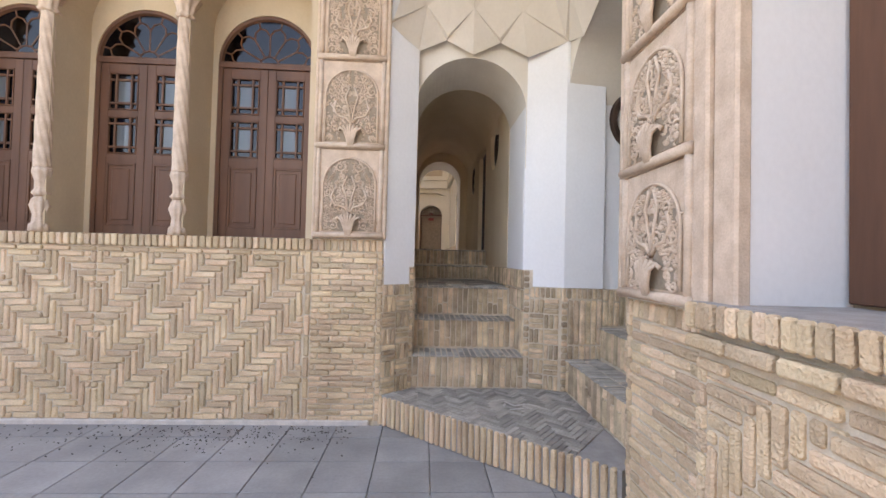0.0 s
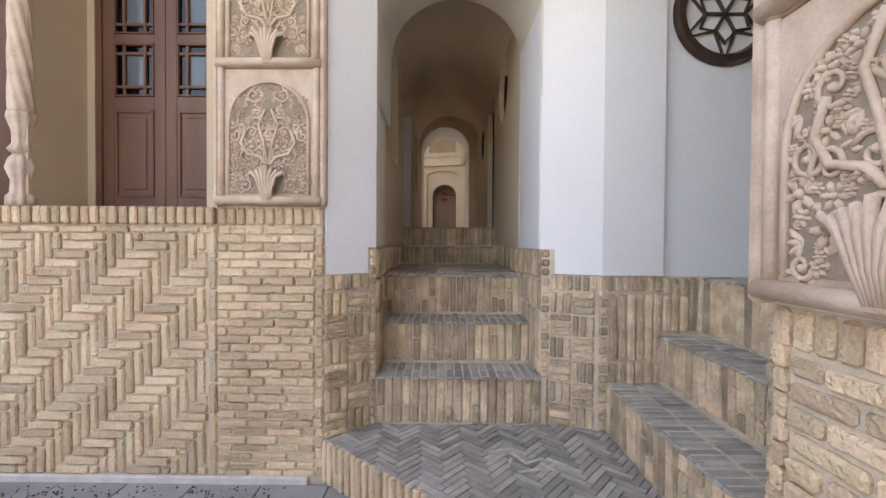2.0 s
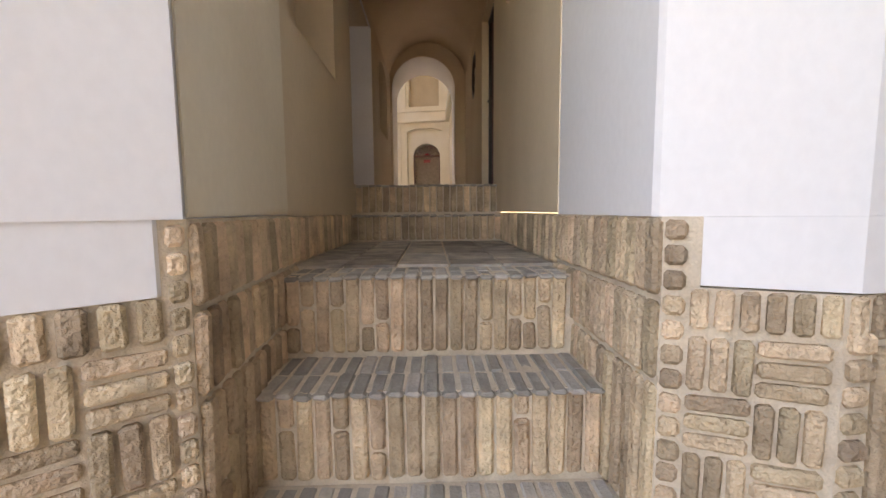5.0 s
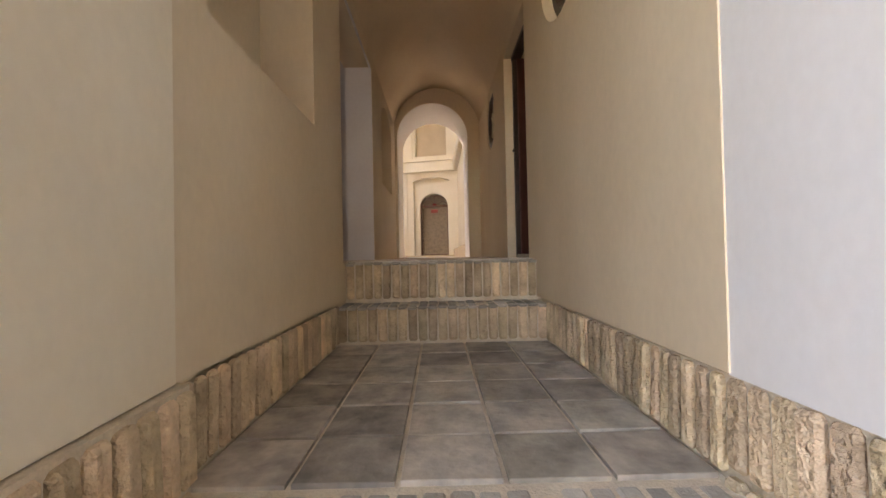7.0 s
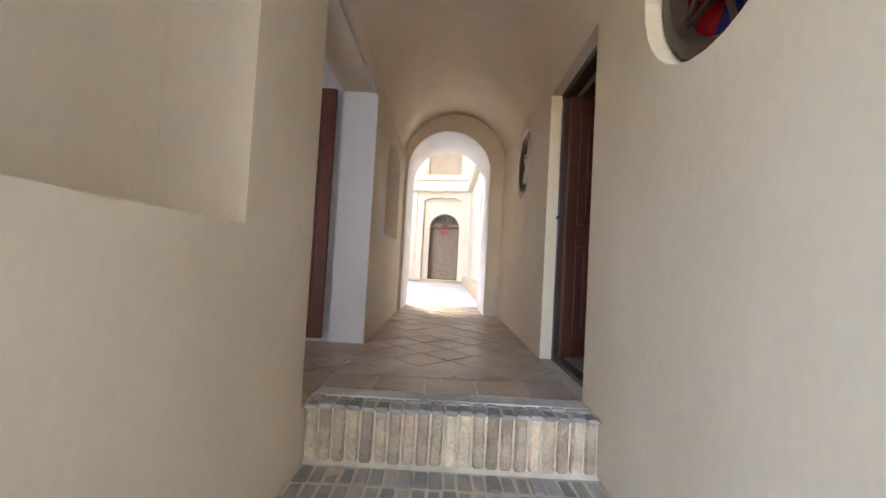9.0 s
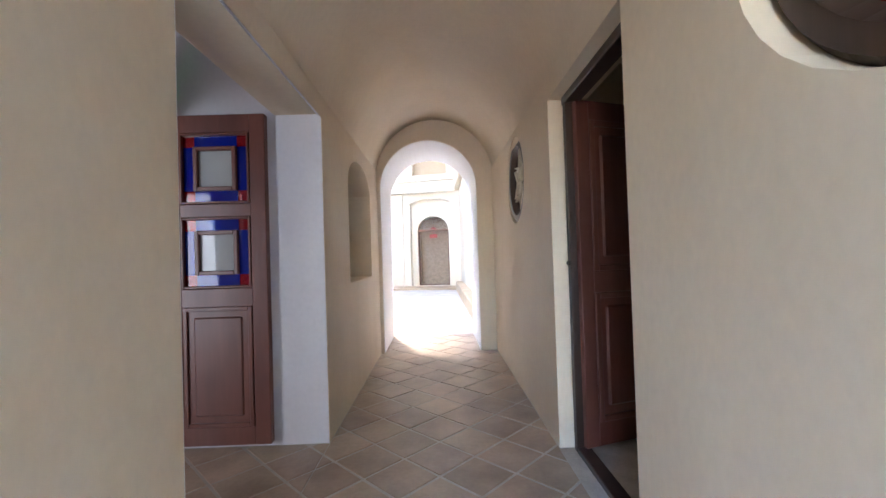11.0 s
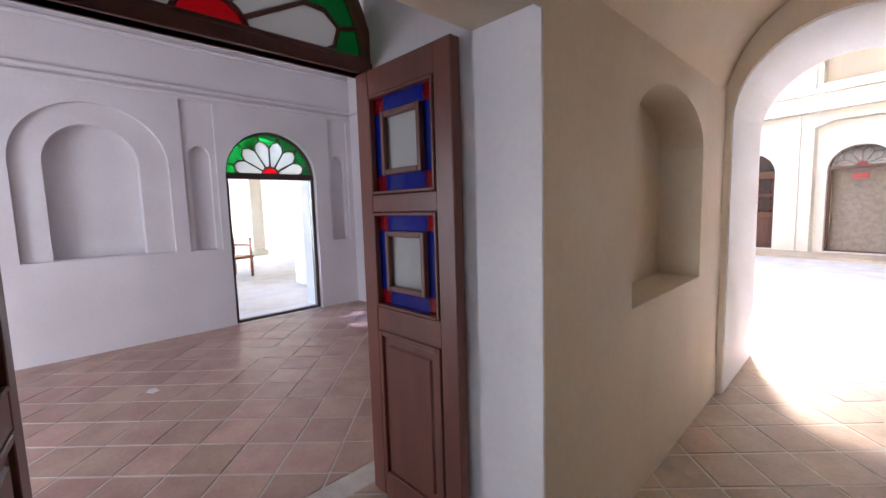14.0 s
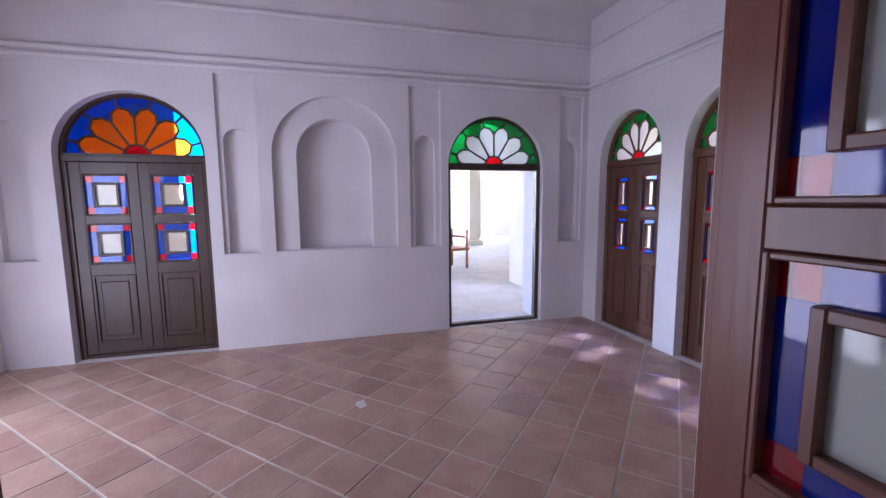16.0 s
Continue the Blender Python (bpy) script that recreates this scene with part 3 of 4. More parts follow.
def glazed_leaf(parent, w, h, wood, m, side, corner, centre, knob=False, crossed=False):
    """A leaf with two glazed squares above a raised panel."""
    s, t = 0.085, 0.045
    z = [0.0, 0.10, 0.10 + 0.36 * h, 0.10 + 0.36 * h + 0.10]
    each = (h - 0.10 - z[3] - 0.07) / 2
    bars = [(0, z[1]), (z[2], z[3]), (z[3] + each, z[3] + each + 0.07), (h - 0.10, h)]
    lf = part("leaf", leaf_frame(w, h, t, bars), wood, parent)
    lf.matrix_basis = m
    px0, px1 = s + 0.004, w - s - 0.004
    raised = frame_ring(px0, z[1], px1, z[2], 0.022, -0.026, 0.026)
    box(raised, px0 + 0.02, -0.012, z[1] + 0.02, px1 - 0.02, 0.012, z[2] - 0.02)
    box(raised, px0 + 0.055, -0.02, z[1] + 0.055, px1 - 0.055, 0.02, z[2] - 0.055, 0.008)
    part("panel", raised, wood, lf)
    strip = min(0.07, 0.2 * (px1 - px0))
    for k in range(2):
        a = z[3] + 0.004 + k * (each + 0.07)
        b = a + each - 0.008
        part("pane_frame", frame_ring(px0 + strip, a + strip, px1 - strip, b - strip, 0.022, -0.024, 0.024), wood, lf)
        if crossed:
            for x in (px0 + strip, px1 - strip - 0.022):
                for z0, z1 in ((a, a + strip), (b - strip, b)):
                    part("glazing_bar", cube(x, -0.02, z0, x + 0.022, 0.02, z1, 0.003), wood, lf)
            for zz in (a + strip, b - strip - 0.022):
                for x0, x1 in ((px0, px0 + strip), (px1 - strip, px1)):
                    part("glazing_bar", cube(x0, -0.02, zz, x1, 0.02, zz + 0.022, 0.003), wood, lf)
        part("moulding", frame_ring(px0 - 0.002, a - 0.002, px1 + 0.002, b + 0.002, 0.012, -0.028, 0.028), wood, lf)
        part("pane", cube(px0 + strip + 0.02, -0.003, a + strip + 0.02, px1 - strip - 0.02, 0.003, b - strip - 0.02), centre, lf, "pale frosted glass pane")
        for x0, x1, z0, z1 in ((px0, px0 + strip, a + strip, b - strip), (px1 - strip, px1, a + strip, b - strip), (px0 + strip, px1 - strip, a, a + strip), (px0 + strip, px1 - strip, b - strip, b)):
            part("side_pane", cube(x0, -0.003, z0, x1, 0.003, z1), side, lf, "coloured glass strip")
        for x0 in (px0, px1 - strip):
            for z0 in (a, b - strip):
                part("corner_pane", cube(x0, -0.003, z0, x0 + strip, 0.003, z0 + strip), corner, lf, "red glass square")
    if knob:
        part("knob", lathe([(0, 0.016), (0.01, 0.02), (0.02, 0.014), (0.03, 0.004)], None, 10), M_IRON, lf, "dark iron knob", True).matrix_basis = pose(w - 0.04, -0.022, h * 0.44, 90)
        chain = bmesh.new()
        for k in range(7):
            tube([(w - 0.05 + 0.008 * math.cos(q * math.pi / 4), -0.035 + 0.006 * math.sin(q * math.pi / 4) * (k % 2), h * 0.86 - 0.045 * k + 0.028 * math.sin(q * math.pi / 4)) for q in range(9)], 0.004, chain, 5)
        part("chain", chain, M_IRON, lf, "dark iron chain of rings", True)
    return lf


def solid_leaf(parent, w, h, wood, m):
    """A leaf with two tall raised panels."""
    lf = part("leaf", leaf_frame(w, h, 0.05, [(0, 0.12), (h * 0.44, h * 0.44 + 0.11), (h - 0.1, h)], 0.08), wood, parent)
    lf.matrix_basis = m
    for a, b in ((0.12, h * 0.44), (h * 0.44 + 0.11, h - 0.1)):
        bm = frame_ring(0.08, a, w - 0.08, b, 0.03, -0.03, 0.03)
        box(bm, 0.1, -0.012, a + 0.02, w - 0.1, 0.012, b - 0.02)
        box(bm, 0.15, -0.022, a + 0.07, w - 0.15, 0.022, b - 0.07, 0.01)
        part("panel", bm, wood, lf)
    return lf


def fanlight(parent, half, rise, z, wood, petal, outer, heart, petals=6):
    """A half-round light of petals over a door; z: its foot."""
    fan = bmesh.new()
    k = rise / half

    def at(r, a):
        return (half * r * math.cos(a), 0, z + half * k * r * math.sin(a))

    tube([at(0.985, math.pi * q / 28) for q in range(29)], 0.032, fan, 6)
    tube([at(0.19, math.pi * q / 12) for q in range(13)], 0.011, fan, 5)
    box(fan, -half, -0.03, z - 0.05, half, 0.03, z + 0.02, 0.004)
    step = math.pi / petals
    for q in range(petals + 1):
        if 0 < q < petals:
            tube([at(0.19, q * step), at(0.62, q * step)], 0.011, fan, 5)
        if q < petals:
            tube([at(0.62, q * step), at(0.74, (q + 0.2) * step), at(0.80, (q + 0.5) * step), at(0.74, (q + 0.8) * step), at(0.62, (q + 1) * step)], 0.011, fan, 5)
            tube([at(0.80, (q + 0.5) * step), at(0.98, (q + 0.5) * step)], 0.011, fan, 5)
    part("fan_frame", fan, wood, parent, "wooden fan tracery")

    def pane(name, outline, mat, label):
        bm = bmesh.new()
        a = [bm.verts.new((x, -0.003, zz)) for x, _, zz in outline]
        b = [bm.verts.new((x, 0.003, zz)) for x, _, zz in outline]
        bm.faces.new(a)
        bm.faces.new(b)
        for i in range(len(a)):
            bm.faces.new((a[i], a[(i + 1) % len(a)], b[(i + 1) % len(a)], b[i]))
        part(name, bm, mat, parent, label)

    pane("heart_pane", [at(0.19, math.pi * q / 10) for q in range(11)], heart, "red half-round pane")
    for q in range(petals):
        a0 = q * step
        pane("petal_pane", [at(0.19, a0 + step * i / 4) for i in range(5)][::-1] + [at(0.62, a0), at(0.74, a0 + 0.2 * step), at(0.80, a0 + 0.5 * step), at(0.74, a0 + 0.8 * step), at(0.62, a0 + step)], petal, "petal-shaped glass pane")
    for q in range(petals + 1):
        a0, a1 = max(0, (q - 0.5) * step), min(math.pi, (q + 0.5) * step)
        line = [at(0.98, a0 + (a1 - a0) * i / 5) for i in range(6)]
        if q < petals:
            line += [at(0.80, a1), at(0.74, (q + 0.2) * step)]
        line += [at(0.62, q * step)]
        if q:
            line += [at(0.74, (q - 0.2) * step), at(0.80, a0)]
        pane("outer_pane", line, outer, "coloured outer pane")


def door_frame(parent, half, h, wood, sill=True):
    bm = bmesh.new()
    box(bm, -half, -0.035, 0, -half + 0.045, 0.035, h, 0.004)
    box(bm, half - 0.045, -0.035, 0, half, 0.035, h, 0.004)
    box(bm, -half, -0.04, h - 0.05, half, 0.04, h, 0.004)
    if sill:
        box(bm, -half + 0.045, -0.035, 0, half - 0.045, 0.035, 0.03, 0.004)
    part("door_frame", bm, wood, parent)


def glazed_door(label, m, half, h, rise, wood, side, corner, centre, petal, outer, angles=(0, 0), knob=False, group="", crossed=False):
    d = thing("glazed_double_door", label, "door", m, group)
    door_frame(d, half, h, wood, knob is False)
    fanlight(d, half, rise, h, wood, petal, outer, G_RED if petal is not G_BROWN else G_BROWN)
    w = half - 0.047
    glazed_leaf(d, w, h - 0.085, wood, pose(-half + 0.046, 0, 0.032, 0, 0, -angles[0]), side, corner, centre, knob, crossed)
    lf = glazed_leaf(d, w, h - 0.085, wood, pose(half - 0.046, 0, 0.032, 0, 0, 180 + angles[1]), side, corner, centre, False, crossed)
    return d


facade = glazed_door("closed brown wooden double door with small blue-edged panes under a fanlight", pose(BAYS[0], 4.70, 1.75), 0.52, 1.90, 0.52, M_WOOD, G_DARKBLUE, G_DARKBLUE, G_DIM, G_BROWN, G_DARKBLUE, group="facade doors", crossed=True)
for c in BAYS[1:]:
    copy_thing(facade, pose(c, 4.70, 1.75))
glazed_door("closed dark double door with blue, red and orange stained glass", pose(-4.42, 6.025, COURT, 0, 0, 90), 0.55, 1.76, 0.53, M_DARKWOOD, G_LIGHTBLUE, G_RED, G_CLEAR, G_ORANGE, G_LIGHTBLUE)
glazed_door("closed brown double door with blue and red glass under a green fanlight", pose(-3.645, 10.55, COURT, 0, 0, 180), 0.425, 1.74, 0.48, M_WOOD, G_LIGHTBLUE, G_RED, G_CLEAR, G_CLEAR, G_GREEN, group="north doors")
third = glazed_door("brown double door standing ajar under a green fanlight", pose(-2.555, 10.55, COURT, 0, 0, 180), 0.425, 1.74, 0.48, M_WOOD, G_LIGHTBLUE, G_RED, G_CLEAR, G_CLEAR, G_GREEN, group="north doors")
open_door = thing("doorway_frame", "dark doorway frame without leaves under a green and white fanlight", "door frame", pose(-4.40, 9.34, COURT, 0, 0, 90))
door_frame(open_door, 0.54, 1.73, M_DARKWOOD)
fanlight(open_door, 0.54, 0.52, 1.73, M_DARKWOOD, G_FROST, G_GREEN, G_RED)
for y0, y1 in ((7.035, 7.046), (8.329, 8.34)):
    structure("trim_reveal", slab([(0.058, COURT), (-0.85, COURT), (-0.85, 4.34), (-0.8, 4.29), (0.058, 3.583)], ALONG_X, y0, y1), M_ROOM, "pale plaster lining of the doorway reveal", "trim")
structure("trim_reveal_top", slab([(0.056, 3.582), (-0.8, 4.292), (-0.8, 4.302), (0.056, 3.592)], ALONG_X, 7.046, 8.329), M_ROOM, "pale plaster lining over the doorway", "trim")
glazed_door("open dark red wooden double door with blue-edged frosted panes", pose(-0.785, 7.74, COURT, 0, 0, 90), 0.597, 1.88, 0.55, M_REDWOOD, G_BLUE, G_RED, G_FROST, G_FROST, G_GREEN, (97, 90), True)

side_door = thing("panelled_door", "dark brown panelled wooden door standing open into a dark room", "door", pose(1.40, 7.73, COURT, 0, 0, -90))
door_frame(side_door, 0.42, 1.83, M_DARKWOOD)
solid_leaf(side_door, 0.62, 1.76, M_REDWOOD, pose(-0.375, 0.0, 0.03, 0, 0, 108))
part("latch", cube(-0.40, -0.05, 0.95, -0.36, -0.036, 0.97, 0.003), M_IRON, side_door, "small steel latch plate")

court_door = thing("court_double_door", "open dark wooden court door under a glazed fanlight", "door", TURNED @ pose(0, 0.35, 0.05))
door_frame(court_door, 0.53, 1.85, M_WOOD)
fanlight(court_door, 0.53, 0.5, 1.85, M_WOOD, G_CLEAR, G_CLEAR, G_RED)
# no leaf: a dark sheet that stands for the gloom inside the doorway
part("leaf", cube(-0.6, 0.25, -0.04, 0.6, 0.3, 2.5), M_STUCCO_SHADE, court_door, "dark sheet standing in for the unlit room behind")
part("sign", cube(-0.13, -0.06, 1.58, 0.13, -0.05, 1.70), M_SIGN, court_door, "small dark red sign")
court_door_b = thing("court_red_door", "reddish brown wooden court door with small panes", "door", TURNED @ pose(-1.95, 0.35, 0.05))
door_frame(court_door_b, 0.55, 1.85, M_WOOD)
fanlight(court_door_b, 0.55, 0.5, 1.85, M_WOOD, G_CLEAR, G_CLEAR, G_RED)
glazed_leaf(court_door_b, 0.5, 1.78, M_WOOD, pose(-0.5, 0, 0.03), G_CLEAR, G_RED, G_CLEAR)
glazed_leaf(court_door_b, 0.5, 1.78, M_WOOD, pose(0.0, 0, 0.03), G_CLEAR, G_RED, G_CLEAR)
# dark sheet added behind the panes in place of an unlit interior
part("back_panel", cube(-0.6, 0.25, -0.04, 0.6, 0.3, 2.5), M_DARKWOOD, court_door_b, "dark sheet standing in for the unlit room behind")
brown = thing("tall_brown_door", "tall reddish brown wooden door in a white bay", "door", pose(1.97, 1.16, 1.47, 0, 0, -90))
for k in range(4):
    part("board", cube(-0.62 + 0.31 * k, -0.02, 0.0, -0.315 + 0.31 * k, 0.025, 2.7, 0.006), M_WOOD, brown)

# round windows with wooden tracery
def round_window(m, r):
    w = thing("round_window", "round window with dark wooden star tracery in a plaster ring", "window", m, "round windows")
    ring = bmesh.new()
    tube([((r - 0.04) * math.cos(a * math.pi / 20), 0, (r - 0.04) * math.sin(a * math.pi / 20)) for a in range(41)], 0.045, ring, 6)
    part("window_frame", ring, M_DARKWOOD, w)
    bars = bmesh.new()
    for k in range(6):
        a, b, c = k * math.pi / 3, (k + 0.5) * math.pi / 3, (k + 1) * math.pi / 3
        for p, q in ((0.0, 0.38), ):
            tube([(0, 0, 0), (0.38 * r * math.cos(a), 0, 0.38 * r * math.sin(a))], 0.013, bars, 5)
        tube([(0.38 * r * math.cos(a), 0, 0.38 * r * math.sin(a)), (0.9 * r * math.cos(b), 0, 0.9 * r * math.sin(b)), (0.38 * r * math.cos(c), 0, 0.38 * r * math.sin(c)), (0.55 * r * math.cos(b), 0, 0.55 * r * math.sin(b)), (0.38 * r * math.cos(a), 0, 0.38 * r * math.sin(a))], 0.013, bars, 5)
    part("tracery", bars, M_CREAM if r < 0.345 else M_DARKWOOD, w)
    for k in range(6):
        a, c = k * math.pi / 3, (k + 1) * math.pi / 3
        bm = bmesh.new()
        slab([(0, 0), (0.92 * r * math.cos(a), 0.92 * r * math.sin(a)), (0.92 * r * math.cos((a + c) / 2), 0.92 * r * math.sin((a + c) / 2)), (0.92 * r * math.cos(c), 0.92 * r * math.sin(c))], ALONG_X, 0.02, 0.026, bm)
        part("pane", bm, (G_RED, G_BLUE, G_GREEN)[k % 3] if r > 0.345 else G_CLEAR, w, "coloured glass pane")
    return w


for y, z, r, x in RIGHT_WINDOWS:
    round_window(pose(x, y, z, 0, 0, -90), r)
round_window(pose(2.52, 4.42, 3.12), 0.35)

# ---- carved panels and columns ----
def blob(bm, x, z, rx, rz, ry=0.022, turn=0.0, y=0.0):
    m = Matrix.Translation((x, y, z)) @ Matrix.Rotation(turn, 4, "Y") @ Matrix.Diagonal((rx, ry, rz, 1))
    bmesh.ops.create_icosphere(bm, subdivisions=1, radius=1, matrix=m)


def scroll(bm, x, z, size, turn, way):
    pts = []
    for k in range(15):
        a, r = turn + way * k * 0.55, size * (1 - k / 16)
        pts.append((x + r * math.cos(a), -0.008, z + r * math.sin(a)))
    tube(pts, 0.0085, bm, 5, lambda t: 1 - 0.4 * t)
    blob(bm, pts[-1][0], pts[-1][2], 0.014, 0.014)
    for k in (2, 5, 8):
        a = turn + way * k * 0.55
        blob(bm, pts[k][0] + 0.018 * math.cos(a), pts[k][2] + 0.018 * math.sin(a), 0.009, 0.024, 0.014, -a + 1.0 * way)


def rosette(bm, x, z, size, turn):
    for k in range(6):
        a = turn + k * math.pi / 3
        blob(bm, x + size * 0.62 * math.cos(a), z + size * 0.62 * math.sin(a), size * 0.5, size * 0.27, 0.016, -a)
    blob(bm, x, z, size * 0.3, size * 0.3, 0.026)


def leaf_spray(bm, x, z, size, turn):
    for k in (-1, 0, 1):
        a = turn + 0.6 * k
        blob(bm, x + size * 0.5 * math.cos(a), z + size * 0.5 * math.sin(a), size * 0.55, size * 0.17, 0.014, -a)


def carved_panel(seed, w, h, m):
    """A stucco panel: roll frame, round-headed field of scrolls, and a fluted vase at its foot."""
    rnd = random.Random(seed)
    p = thing("carved_panel", "weathered beige stucco panel carved with scrolls, flowers and a vase", "carving", m, "carved panels")
    half = w / 2
    part("backing", cube(-half, 0, 0, half, 0.05, h, 0.004), M_STUCCO, p)
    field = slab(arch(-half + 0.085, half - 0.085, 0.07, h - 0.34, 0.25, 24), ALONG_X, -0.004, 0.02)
    # the ground's dark tone carries the shade between the raised carvings
    part("sunk_field", field, M_STUCCO_SHADE, p, "weathered ground with the relief's shade put into its colour")
    for x in (-half + 0.03, half - 0.03):
        part("side_rail", tube([(x, 0, 0), (x, 0, h * 0.5), (x, 0, h)], 0.022, None, 10), M_STUCCO, p, "", True)
    part("foot_rail", tube([(-half, -0.012, 0.03), (0, -0.016, 0.03), (half, -0.012, 0.03)], 0.027, None, 10), M_STUCCO, p, "", True)
    c = half - 0.08
    line = [(-c, -0.008, 0.07)] + [(-c * math.cos(math.pi * k / 24), -0.008, h - 0.34 + 0.255 * math.sin(math.pi * k / 24)) for k in range(25)] + [(c, -0.008, 0.07)]
    part("arch_band", tube(line, 0.011, None, 6), M_STUCCO, p, "", True)
    vase = bmesh.new()
    for k in range(-3, 4):
        a = k * 0.19
        tube([(0.006 * k, -0.03, 0.015), (0.012 * k, -0.05, 0.10), (0.02 * k, -0.055, 0.17), (0.032 * k, -0.05 + 0.004 * abs(k), 0.235 - 0.012 * abs(k)), (0.038 * k, -0.025, 0.24 - 0.02 * abs(k))], 0.013, vase, 6, lambda t: 0.7 + 0.5 * t)
    part("vase", vase, M_STUCCO, p, "fluted acanthus vase", True)
    relief = bmesh.new()
    sizes = [(0.05, 12), (0.036, 45), (0.024, 150), (0.016, 260)]
    placed = []
    for size, tries in sizes:
        for _ in range(tries * 3):
            x, z = rnd.uniform(0.012, c - 0.02), rnd.uniform(0.09, h - 0.1)
            top = h - 0.34 + 0.25 * math.sqrt(max(0, 1 - (x / c) ** 2))
            if z > top - size * 0.8 or x > c - size * 0.7 or (x < 0.11 and z < 0.25):
                continue
            if any((x - a) ** 2 + (z - b) ** 2 < (0.62 * (size + s)) ** 2 for a, b, s in placed):
                continue
            placed.append((x, z, size))
            kind, turn = rnd.random(), rnd.uniform(0, 6.28)
            for sgn in (1, -1):
                tt = turn if sgn > 0 else math.pi - turn
                if size > 0.05 or (kind < 0.35 and size > 0.03):
                    scroll(relief, sgn * x, z, size, tt, sgn)
                elif kind < 0.62:
                    rosette(relief, sgn * x, z, size, tt)
                else:
                    leaf_spray(relief, sgn * x, z, size * 1.2, tt)
    for sgn in (1, -1):
        tube([(0.0, -0.006, 0.24), (sgn * 0.05, -0.012, 0.30), (sgn * 0.13, -0.012, 0.32), (sgn * 0.17, -0.01, 0.39), (sgn * 0.14, -0.01, 0.47)], 0.012, relief, 6)
        tube([(0.0, -0.006, 0.24), (sgn * 0.03, -0.012, 0.40), (sgn * 0.06, -0.012, 0.50), (sgn * 0.02, -0.01, 0.60)], 0.010, relief, 6)
    part("relief", relief, M_STUCCO, p, "", True)["kind"] = "stuff"
    return p


for k in range(4):
    carved_panel(10 + k, 0.66, 0.855, pose(-0.485, 4.185, 1.785 + 0.86 * k))
for k in range(4):
    carved_panel(20 + k, 0.66, 0.715, pose(1.475, 2.36, 1.41 + 0.72 * k, 0, 0, -90))
for name, ob_box, mat in (("trim_panel_edge", (-0.835, 4.17, 1.78, -0.80, 4.26, 6.2), M_STUCCO), ("trim_panel_edge_inner", (-0.165, 4.172, 1.78, -0.125, 4.26, 6.2), M_STUCCO),
                          ("trim_pier_edge", (1.468, 1.935, 1.40, 1.55, 2.03, 6.2), M_STUCCO), ("trim_pier_edge_outer", (1.49, 1.79, 1.40, 1.56, 1.93, 6.2), M_STUCCO), ("trim_pier_edge_far", (1.46, 2.685, 1.40, 1.54, 2.73, 6), M_STUCCO)):
    structure(name, cube(*ob_box, 0.012), mat, "weathered beige stucco edge moulding", "trim")


def twisted_column(m):
    col = thing("twisted_column", "slender carved stucco column with spiral flutes on the brick sill", "column", m, "facade columns")
    part("plinth", lathe([(0, 0.075), (0.06, 0.072), (0.08, 0.055), (0.16, 0.05), (0.24, 0.075), (0.30, 0.06), (0.33, 0.04)], None, 32, (0, 0), 8, 0, 0.1), M_STUCCO, col, "", True)
    part("leaf_base", lathe([(0.33, 0.042), (0.36, 0.07), (0.40, 0.045), (0.48, 0.05), (0.56, 0.075), (0.60, 0.068)], None, 32, (0, 0), 8, 6, 0.09), M_STUCCO, col, "", True)
    part("shaft", lathe([(0.60 + 0.02 * k, 0.066 - 0.0001 * k) for k in range(75)], None, 48, (0, 0), 8, 26.0, 0.06), M_STUCCO, col, "", True)
    part("capital", lathe([(2.08, 0.068), (2.10, 0.085), (2.13, 0.065), (2.2, 0.08), (2.3, 0.13), (2.34, 0.10), (2.42, 0.15), (2.5, 0.17)], None, 32, (0, 0), 8, 0, 0.12), M_STUCCO, col, "", True)
    return col


first = twisted_column(pose(-2.11, 4.24, 1.775))
for x in (-3.37, -4.63):
    copy_thing(first, pose(x, 4.24, 1.775))

# ---- small things ----
bm = bmesh.new()
slab([(-0.05, -0.02), (0.03, -0.035), (0.055, 0.01), (0.0, 0.04), (-0.045, 0.025)], pose(-2.884, 7.763, COURT + 0.004, 90, 0, 0), 0.0, -0.003, bm)
tagged(part("paper_scrap", bm, M_PAPER), "small white paper scrap on the tiled floor", "litter")
rnd = random.Random(5)
bm = bmesh.new()
for k in range(520):
    x = rnd.gauss(-1.3, 1.2)
    y = 4.15 - abs(rnd.gauss(0, 0.28))
    if x > -0.35 or x < -5:
        continue
    s = rnd.uniform(0.004, 0.016)
    m = pose(x, y, 0.006, rnd.uniform(-30, 30), rnd.uniform(-30, 30), rnd.uniform(0, 180)) @ Matrix.Diagonal((s, s * 0.6, 0.005, 1))
    bmesh.ops.create_cube(bm, size=1, matrix=m)
tagged(part("debris", bm, M_DIRT), "dark crumbs and leaf litter on the paving", "litter", "", "")["kind"] = "stuff"

# pale plaster strokes filled into the platform's bricks
bm = bmesh.new()
for x, y, dx, dy, turn in ((0.98, 4.10, 0.16, 0.02, 20), (1.07, 4.02, 0.12, 0.02, -60), (1.16, 3.98, 0.14, 0.02, 25), (1.22, 3.92, 0.10, 0.02, -50), (1.12, 3.88, 0.15, 0.018, 15), (1.29, 3.97, 0.12, 0.02, -35), (1.02, 3.98, 0.07, 0.018, 70)):
    c_, s_ = math.cos(radians(turn)), math.sin(radians(turn))
    prism([(x + c_ * a - s_ * b, y + s_ * a + c_ * b) for a, b in ((-dx / 2, -dy / 2), (dx / 2, -dy / 2), (dx / 2, dy / 2), (-dx / 2, dy / 2))], LEVELS[0] - 0.005, LEVELS[0] + 0.004, bm)
tagged(part("plaster_mark", bm, M_GROUT), "pale mortar strokes filled into the dark platform bricks", "mark", "", "structure")

